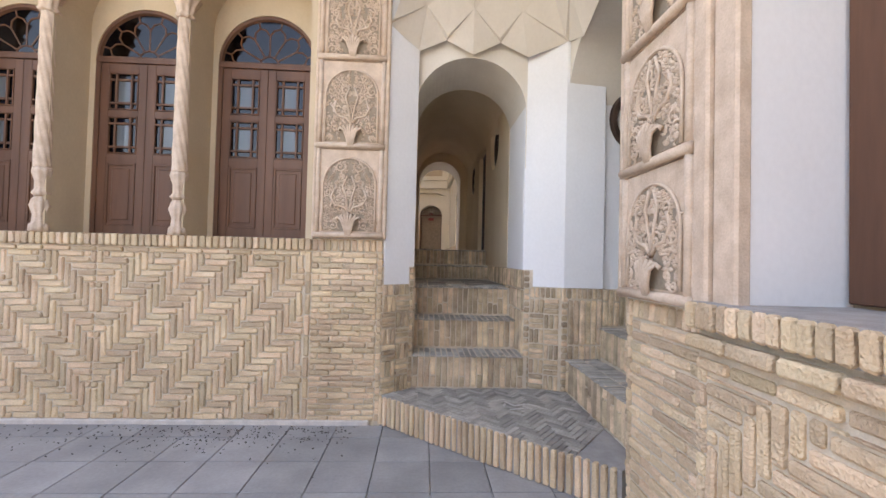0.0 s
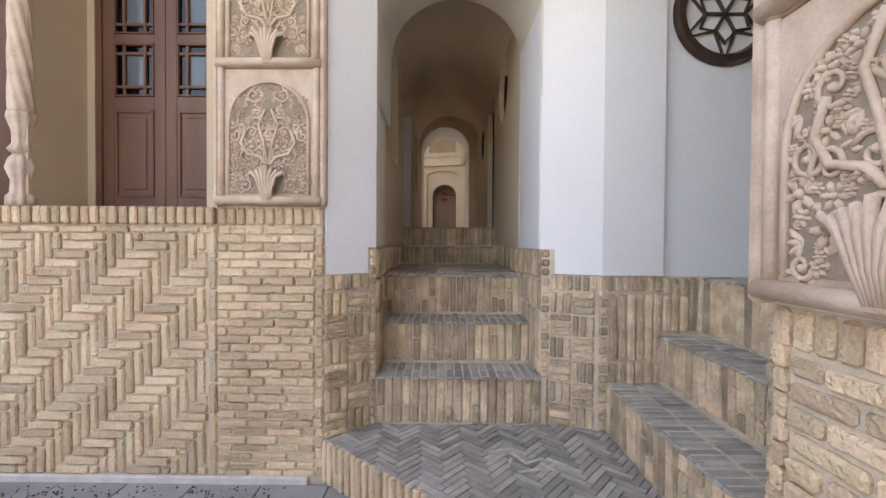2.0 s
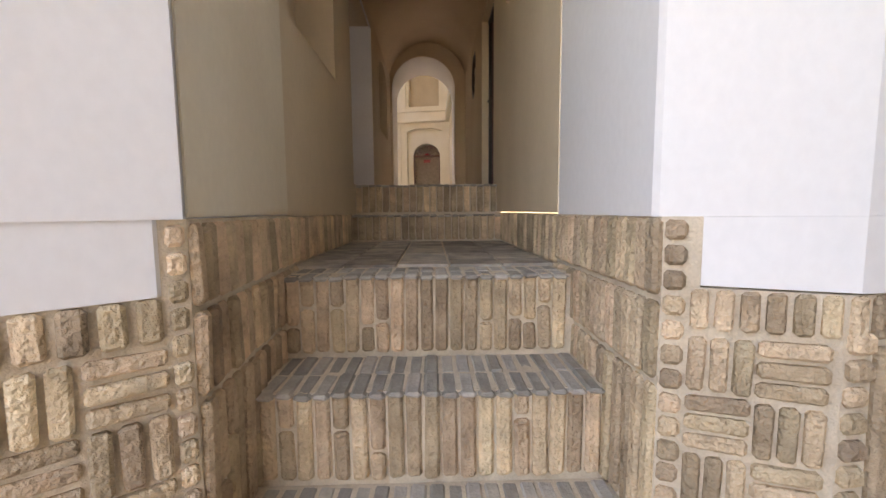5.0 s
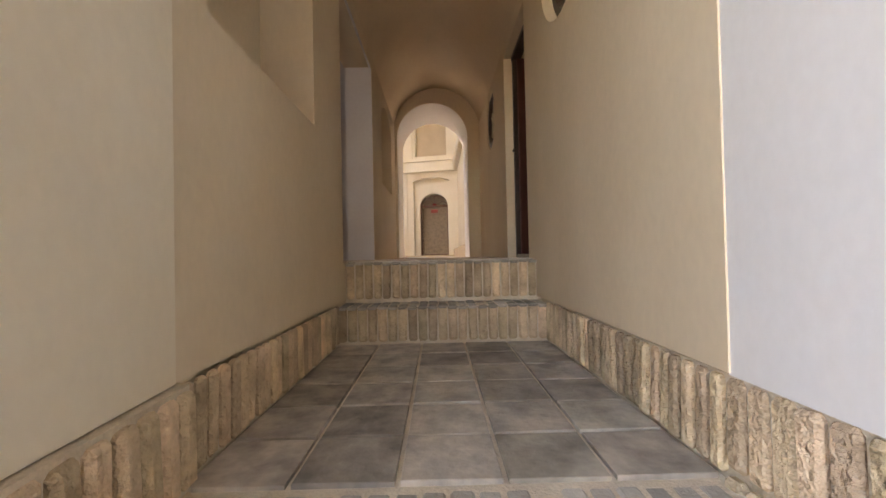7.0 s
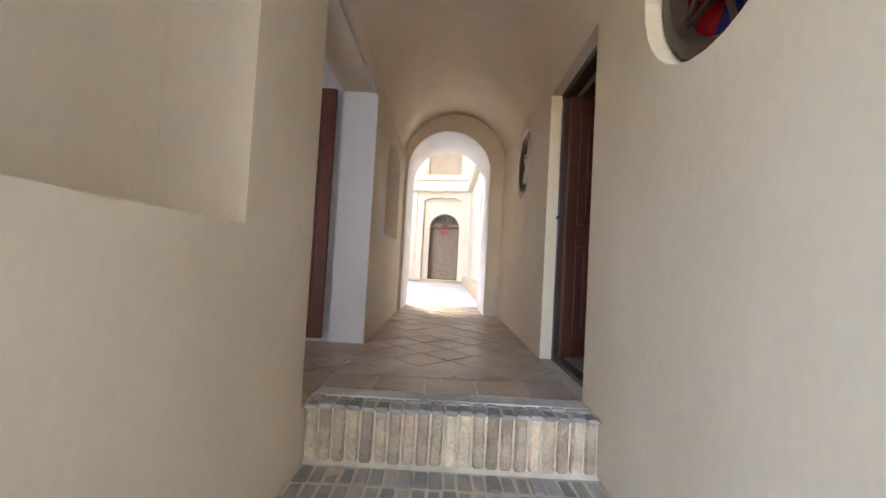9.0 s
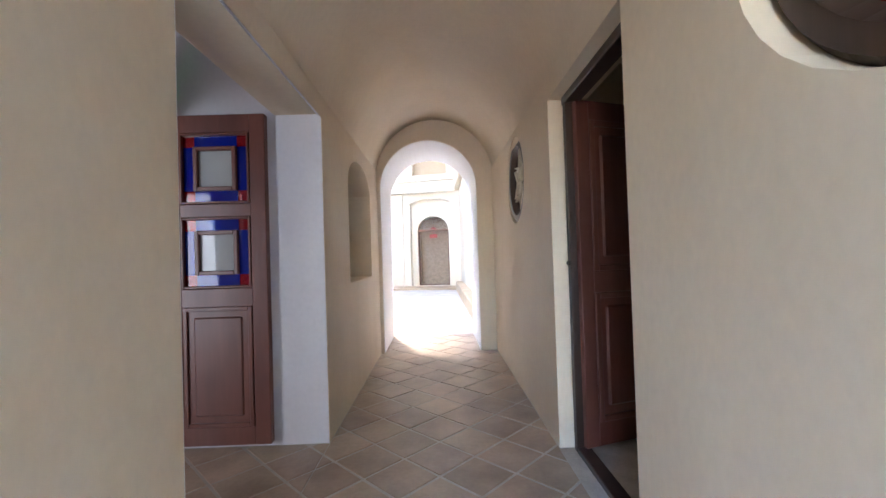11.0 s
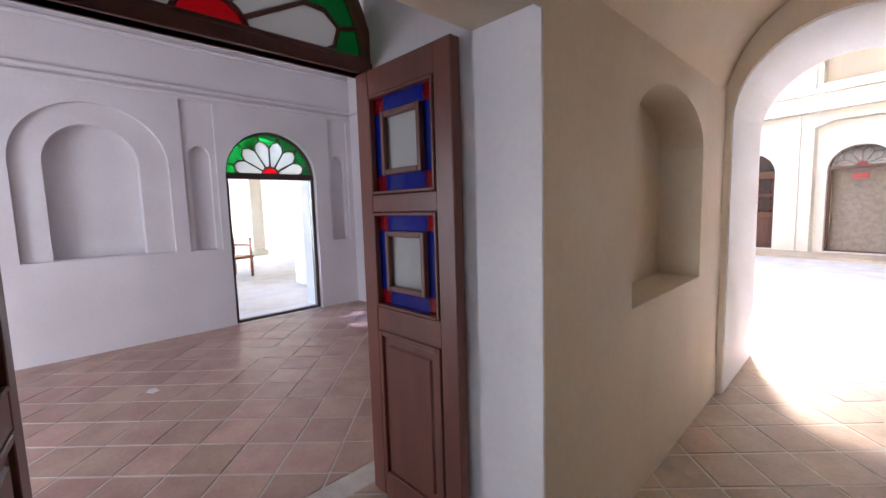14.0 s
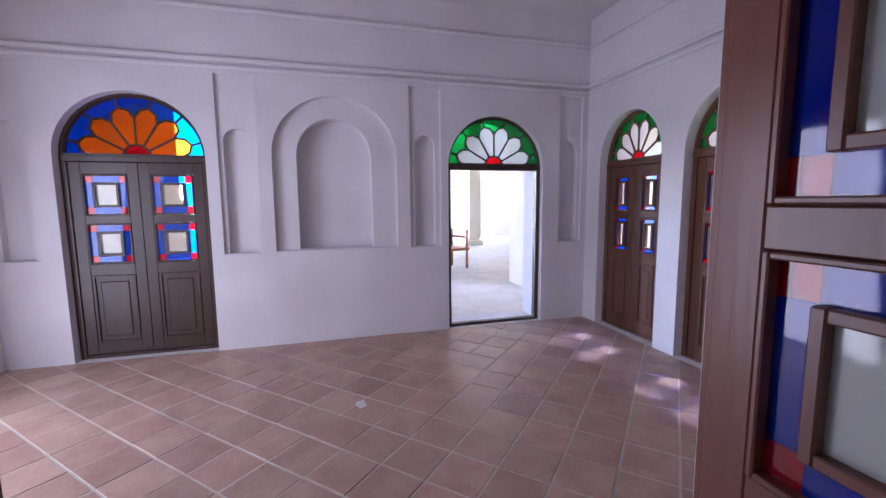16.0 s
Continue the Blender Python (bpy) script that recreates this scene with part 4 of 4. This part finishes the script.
# ---- bricks, stones and tiles ----
def basis(o, u, out, v):
    m = Matrix.Identity(4)
    for c, vec in enumerate((u, out, v, o)):
        for r_ in range(3):
            m[r_][c] = vec[r_]
    return m


def upright(x0, y0, x1, y1, flip=1):
    """A wall face from one plan point to the other: basis and length. Outward is to the right of the way."""
    d = Vector((x1 - x0, y1 - y0, 0))
    ln = d.length
    d.normalize()
    return basis((x0, y0, 0), d, Vector((d.y, -d.x, 0)) * flip, (0, 0, 1)), ln


PIECES = {}


def brick_mesh(a, b, d, mat):
    key = (round(a, 2), round(b, 2), round(d, 3), mat.name)
    if key not in PIECES:
        bm = cube(-key[0] / 2, -d, -key[1] / 2, key[0] / 2, d, key[1] / 2, min(0.011, key[0] * 0.2, key[1] * 0.2))
        for v in bm.verts:
            v.co += 0.0045 * Vector(noise.noise_vector(v.co * 37 + Vector((key[0] * 91, key[1] * 57, 0))))
        PIECES[key] = mesh_of("brick", bm, mat)
    return PIECES[key]


def lay(parent, m, cells, mat, joint=0.013, d=0.022, name="brick", most=300, rough=1.0):
    """Lays pieces (u, v, du, dv) on a face; those past the limit are joined."""
    rest = []
    for k, (u, v, du, dv) in enumerate(cells):
        a, b = du - joint, dv - joint
        if a < 0.012 or b < 0.012:
            continue
        local = Matrix.LocRotScale((u + du / 2, -0.001 + rnd.uniform(-0.008, 0.004) * rough, v + dv / 2), Euler((rnd.uniform(-0.03, 0.03) * rough, rnd.uniform(-0.02, 0.02) * rough, rnd.uniform(-0.03, 0.03) * rough)), None)
        me = brick_mesh(a, b, d, mat)
        if k < most:
            ob = new(name, me)
            ob.parent = parent
            ob.matrix_basis = m @ local
        else:
            rest.append((m @ local, me))
    if rest:
        verts, faces = [], []
        for mm, me in rest:
            o = len(verts)
            verts += [tuple(mm @ v.co) for v in me.vertices]
            faces += [tuple(o + i for i in p.vertices) for p in me.polygons]
        me = bpy.data.meshes.new("bricks")
        me.from_pydata(verts, [], faces)
        me.materials.append(mat)
        ob = new("bricks", me)
        ob.parent = parent
        ob["kind"] = "stuff"


def clip_cell(u, v, du, dv, u0, v0, u1, v1):
    a, b, c, e = max(u, u0), max(v, v0), min(u + du, u1), min(v + dv, v1)
    return (a, b, c - a, e - b) if c - a > 0.02 and e - b > 0.02 else None


def herringbone(u0, v0, u1, v1, cell, n=4, flip=False):
    out, seen = [], set()
    for i in range(-n, int((u1 - u0) / cell) + n):
        for j in range(-n, int((v1 - v0) / cell) + n):
            dd = (i - j) % (2 * n)
            if dd < n:
                key, r_ = (i - dd, j, 0), (i - dd, j, n, 1)
            else:
                q = 2 * n - 1 - dd
                key, r_ = (i, j - q, 1), (i, j - q, 1, n)
            if key in seen:
                continue
            seen.add(key)
            got = clip_cell(u0 + r_[0] * cell, v0 + r_[1] * cell, r_[2] * cell, r_[3] * cell, u0, v0, u1, v1)
            if got:
                out.append((u0 + u1 - got[0] - got[2], *got[1:]) if flip else got)
    return sorted(out, key=lambda g: (-g[0]) if not flip else g[0])


def running(u0, v0, u1, v1, course=0.064, length=0.235):
    out, k, v = [], 0, v0
    while v < v1 - 0.01:
        u = u0 - (length / 2 if k % 2 else 0) - rnd.uniform(0, 0.03)
        while u < u1:
            step = length * rnd.uniform(0.9, 1.1)
            got = clip_cell(u, v, step, course, u0, v0, u1, v1 + 0.01)
            if got:
                out.append(got)
            u += step
        v += course
        k += 1
    return out


def soldiers(u0, v0, u1, v1, pitch=0.06, split=False):
    n = max(1, round((u1 - u0) / pitch))
    p = (u1 - u0) / n
    out = []
    for k in range(n):
        if split and v1 - v0 > 0.2 and rnd.random() < 0.3:
            c = v0 + (v1 - v0) * (0.38 if (k + rnd.randint(0, 1)) % 2 else 0.62) + rnd.uniform(-0.02, 0.02)
            out += [(u0 + k * p, v0, p, c - v0), (u0 + k * p, c, p, v1 - c)]
        else:
            out.append((u0 + k * p, v0, p, v1 - v0))
    return out


def basket(u0, v0, u1, v1, block=0.18, n=3):
    out = []
    nu, nv = max(1, round((u1 - u0) / block)), max(1, round((v1 - v0) / block))
    bu, bv = (u1 - u0) / nu, (v1 - v0) / nv
    for i in range(nu):
        for j in range(nv):
            for k in range(n):
                if (i + j) % 2:
                    out.append((u0 + i * bu + k * bu / n, v0 + j * bv, bu / n, bv))
                else:
                    out.append((u0 + i * bu, v0 + j * bv + k * bv / n, bu, bv / n))
    return out


# facade base, herringbone under a soldier sill
face, ln = upright(-4.9, 4.225, -0.83, 4.225)
AXIS = 2.08             # the weave turns over at this upright line
lay(base_left, face, herringbone(AXIS, 0.04, ln - 0.06, 1.61, 0.058), M_BRICK, 0.012)
lay(base_left, face, herringbone(0, 0.04, AXIS, 1.61, 0.058, 4, True), M_BRICK, 0.012, most=0)
structure("trim_facade_foot", cube(-9, 4.19, -0.02, -0.24, 4.24, 0.045, 0.01), M_GROUT, "pale mortar fillet at the wall's foot", "trim")
sill = structure("trim_facade_sill", cube(-9, 4.235, 1.69, -0.83, 4.72, 1.765), M_MORTAR, "brick sill under the facade doors", "sill")
lay(sill, face, [(u, 1.60, du, 0.055) for u, _, du, _ in running(0, 0, ln, 0.06)], M_BRICK, d=0.028)
lay(sill, face @ Matrix.Translation((0, 0.022, 0)), soldiers(0, 1.655, ln, 1.78, 0.062), M_BRICK, d=0.03)
lay(base_left, face, [(ln - 0.06, 0.04 + 0.2 * k, 0.06, 0.2) for k in range(8)], M_BRICK)
face, ln = upright(-0.83, 4.225, -0.15, 4.225)
lay(pier_left, face, running(0, 0.03, ln - 0.05, 1.65, 0.054, 0.215) + soldiers(0, 1.655, ln, 1.775, 0.062) + [(ln - 0.05, 0.03 + 0.065 * k, 0.055, 0.065) for k in range(25)], M_BRICK, 0.009)
face, ln = upright(-0.15, 4.225, 0.145, 4.46)
lay(pier_left, face, basket(0, 0.28, ln - 0.05, 1.23, 0.17) + soldiers(0, 1.235, ln - 0.05, 1.345, 0.06) + [(ln - 0.05, 0.28 + 0.065 * k, 0.05, 0.065) for k in range(19)], M_RISER, most=160)
face, ln = upright(0.145, 4.46, 0.10, 5.36)
lay(pier_left, face, soldiers(0, 0.62, ln, 1.07, 0.06, True) + soldiers(0, 1.075, ln, 1.30, 0.06) + soldiers(0, 1.305, ln, 1.515, 0.06), M_RISER, most=60)
face, ln = upright(0.06, 5.38, 0.06, 6.86)
lay(pier_left, face, soldiers(0, 1.285, ln, 1.515, 0.055), M_RISER, most=40)

# right of the steps
base_right = bpy.data.objects["wall_right_brick_base"]
plinth_right = bpy.data.objects["wall_stair_right_plinth"]
face, ln = upright(1.305, 6.86, 1.305, 5.36)
lay(plinth_right, face, soldiers(0, 1.285, ln, 1.515, 0.055), M_RISER)
face, ln = upright(1.305, 5.36, 1.315, 4.515)
lay(plinth_right, face, soldiers(0, 0.62, ln, 1.07, 0.06, True) + soldiers(0, 1.075, ln, 1.30, 0.06) + soldiers(0, 1.305, ln, 1.515, 0.06), M_RISER)
face, ln = upright(1.315, 4.515, 1.67, 4.375)
lay(base_right, face, [(0, 0.28 + 0.065 * k, 0.06, 0.065) for k in range(19)] + basket(0.06, 0.28, ln - 0.02, 1.22, 0.165) + soldiers(0.06, 1.225, ln, 1.34, 0.058), M_RISER)
face, ln = upright(1.67, 4.375, 2.11, 4.40)
lay(base_right, face, [(0, 0.28 + 0.065 * k, 0.07, 0.065) for k in range(15)] + soldiers(0.07, 0.28, ln, 0.75, 0.06, True) + soldiers(0.07, 0.755, ln, 1.22, 0.06, True) + soldiers(0, 1.225, ln, 1.34, 0.058), M_RISER)
face, ln = upright(2.11, 4.40, 2.6, 4.42)
lay(base_right, face, soldiers(0, 0.95, ln, 1.335, 0.06, True), M_RISER)

# right pier and base wall
face, ln = upright(1.525, 2.70, 1.525, 1.98)
lay(pier_right, face, running(0.05, 0.0, ln, 1.28, 0.064, 0.22) + soldiers(0, 1.285, ln, 1.395, 0.062) + [(0, 0.065 * k, 0.055, 0.065) for k in range(20)], M_BRICK, 0.01)
face, ln = upright(1.74, 2.93, 1.525, 2.70)
lay(pier_right, face, running(0, 0.28, ln, 1.38), M_RISER)
base_far = bpy.data.objects["wall_right_base"]
face, ln = upright(1.475, 1.98, 1.475, -0.6)
lay(base_far, face, herringbone(0.06, 0.0, ln, 1.15, 0.066, 4, False)[::-1] + running(0.0, 1.155, ln, 1.22) + [(0, 0.1 * k, 0.06, 0.1) for k in range(12)], M_BRICK)
sill_right = structure("trim_side_sill", cube(1.43, -8, 1.338, 2.02, 1.97, 1.455), M_GREYMORTAR, "worn brick sill of the side facade", "sill")
lay(sill_right, face @ Matrix.Translation((0, 0.045, 0)), soldiers(0, 1.335, ln, 1.46, 0.06) + running(0, 1.25, ln, 1.33, 0.07), M_BRICK, d=0.03)

# steps
steps = [o for o in bpy.data.objects if o.name.startswith("floor_step")]
steps.sort(key=lambda o: o.name)
for k, (x0, x1, y, z) in enumerate(EDGES):
    low = LEVELS[k]
    st = steps[k]
    face, ln = upright(x0, y + 0.025, x1, y + 0.025)
    lay(st, face, soldiers(0, low + 0.004, ln, z - 0.004, 0.06, k < 3), M_RISER)
    top = basis((x0, y - 0.012, z - 0.014), (1, 0, 0), (0, 0, 1), (0, 1, 0))
    deep = (0.36, 0.36, 0.26, 0.27, 0.2)[k]
    lay(st, top, soldiers(0, 0.0, ln, deep * 0.5, 0.06) + soldiers(0, deep * 0.5, ln, deep, 0.06), M_TREAD, joint=0.003, d=0.009, rough=0.7)
side_steps = sorted([o for o in bpy.data.objects if o.name.startswith("floor_side_step")], key=lambda o: o.name)
for k, (x, z) in enumerate(SIDE_EDGES):
    low = LEVELS[k]
    face, ln = upright(x + 0.02, 4.36, x + 0.02, 2.95)
    lay(side_steps[k], face, soldiers(0, low + 0.004, ln, z - 0.004, 0.06, True), M_RISER)
    top = basis((x - 0.012, 2.95, z - 0.014), (0, 1, 0), (0, 0, 1), (1, 0, 0))
    lay(side_steps[k], top, soldiers(0, 0, 1.41, 0.18, 0.06) + soldiers(0, 0.18, 1.41, 0.36, 0.06), M_TREAD, joint=0.003, d=0.009, rough=0.7)

# platform with a slanting kerb
platform = bpy.data.objects["floor_platform"]
face, ln = upright(-0.20, 4.275, 1.54, 2.84)
lay(platform, face, soldiers(0, 0.0, ln, LEVELS[0], 0.058), M_BRICK)


def clip_poly(poly, inside):
    """Clips a polygon to half-planes (a, b, c): a x + b y <= c."""
    for a, b, c in inside:
        out = []
        for k, p in enumerate(poly):
            q = poly[(k + 1) % len(poly)]
            dp, dq = a * p[0] + b * p[1] - c, a * q[0] + b * q[1] - c
            if dp <= 0:
                out.append(p)
            if dp * dq < 0:
                t = dp / (dp - dq)
                out.append((p[0] + t * (q[0] - p[0]), p[1] + t * (q[1] - p[1])))
        poly = out
        if len(poly) < 3:
            return []
    return poly


def flat_pieces(parent, cells, turn, at, inside, z, mat, joint, name, most=300, wobble=0.002):
    """Flat pieces on a floor, trimmed to its outline."""
    c, s = math.cos(radians(turn)), math.sin(radians(turn))
    verts, faces, count = [], [], 0
    for u, v, du, dv in cells:
        j = joint / 2
        sq = [(u + j, v + j), (u + du - j, v + j), (u + du - j, v + dv - j), (u + j, v + dv - j)]
        poly = clip_poly([(at[0] + c * p - s * q, at[1] + s * p + c * q) for p, q in sq], inside)
        area = abs(sum(p[0] * poly[(k + 1) % len(poly)][1] - p[1] * poly[(k + 1) % len(poly)][0] for k, p in enumerate(poly))) / 2 if poly else 0
        if area < 0.0008:
            continue
        top = z + rnd.uniform(-wobble, wobble)
        cx, cy = sum(p[0] for p in poly) / len(poly), sum(p[1] for p in poly) / len(poly)
        bm = bmesh.new()
        lo = [bm.verts.new((x, y, top - 0.02)) for x, y in poly]
        mi = [bm.verts.new((x, y, top - 0.002)) for x, y in poly]
        hi = [bm.verts.new((x + (cx - x) * 0.012, y + (cy - y) * 0.012, top + rnd.uniform(-0.001, 0.001))) for x, y in poly]
        for r0, r1 in ((lo, mi), (mi, hi)):
            for k in range(len(poly)):
                q = (k + 1) % len(poly)
                bm.faces.new((r0[k], r0[q], r1[q], r1[k]))
        bm.faces.new(hi)
        count += 1
        if count <= most:
            part(name, bm, mat, parent)
        else:
            o = len(verts)
            bm.verts.index_update()
            verts += [tuple(v.co) for v in bm.verts]
            faces += [tuple(o + v.index for v in f.verts) for f in bm.faces]
            bm.free()
    if verts:
        me = bpy.data.meshes.new(name + "s")
        me.from_pydata(verts, [], faces)
        me.materials.append(mat)
        ob = new(name + "s", me)
        ob.parent = parent
        ob["kind"] = "stuff"


def grid(n0, n1, m0, m1, size):
    return [(k * size, q * size, size, size) for q in range(m0, m1) for k in range(n0, n1)]


def rectangle(x0, y0, x1, y1):
    return [(-1, 0, -x0), (1, 0, x1), (0, -1, -y0), (0, 1, y1)]


kx, ky = 1.54 + 0.20, 2.84 - 4.275
flat_pieces(platform, herringbone(0, 0, 2.6, 2.6, 0.046), 48, (0.72, 2.35), [(ky, -kx, ky * -0.20 - kx * 4.275), (1, 0, 1.73), (0, 1, 4.46), (-0.235, 0.295, 0.295 * 4.46 - 0.235 * 0.145)], LEVELS[0], M_TREAD, 0.007, "brick")
flat_pieces(steps[2], grid(0, 5, 0, 7, 0.247), 0, (0.06, 5.37), rectangle(0.07, 5.37, 1.29, 6.845), LEVELS[3], M_GREYTILE, 0.014, "tile")
floor_upper = bpy.data.objects["floor_upper"]
flat_pieces(floor_upper, grid(0, 5, 0, 1, 0.25), 0, (0.05, 7.29), rectangle(0.07, 7.29, 1.29, 7.54), COURT + 0.002, M_CORTILE, 0.012, "tile")
flat_pieces(floor_upper, grid(-30, 30, -30, 30, 0.25), 45, (0.67, 9.0), rectangle(0.065, 7.54, 1.29, 11.35), COURT + 0.002, M_CORTILE, 0.015, "tile")
flat_pieces(floor_upper, grid(-30, 30, -30, 30, 0.25), 45, (0.67, 9.0), rectangle(-0.85, 7.05, 0.06, 8.32), COURT + 0.002, M_CORTILE, 0.015, "tile")
flat_pieces(bpy.data.objects["floor_room"], sorted(grid(-30, 30, -30, 30, 0.27), key=lambda g: (g[0] + 0.5) ** 2 + g[1] ** 2), 45, (-2.4, 8.0), rectangle(-4.29, 5.0, -0.99, 10.42), COURT + 0.002, M_TILE, 0.012, "tile")
slabs = sorted(grid(-16, 8, -10, 12, 0.43), key=lambda g: (g[0] - 0) ** 2 + (g[1] - 2.5) ** 2)
flat_pieces(bpy.data.objects["ground"], slabs, 0, (-0.1, 0.06), rectangle(-6.5, -4, 1.46, 4.19), 0.0, M_STONE, 0.008, "paving_slab")
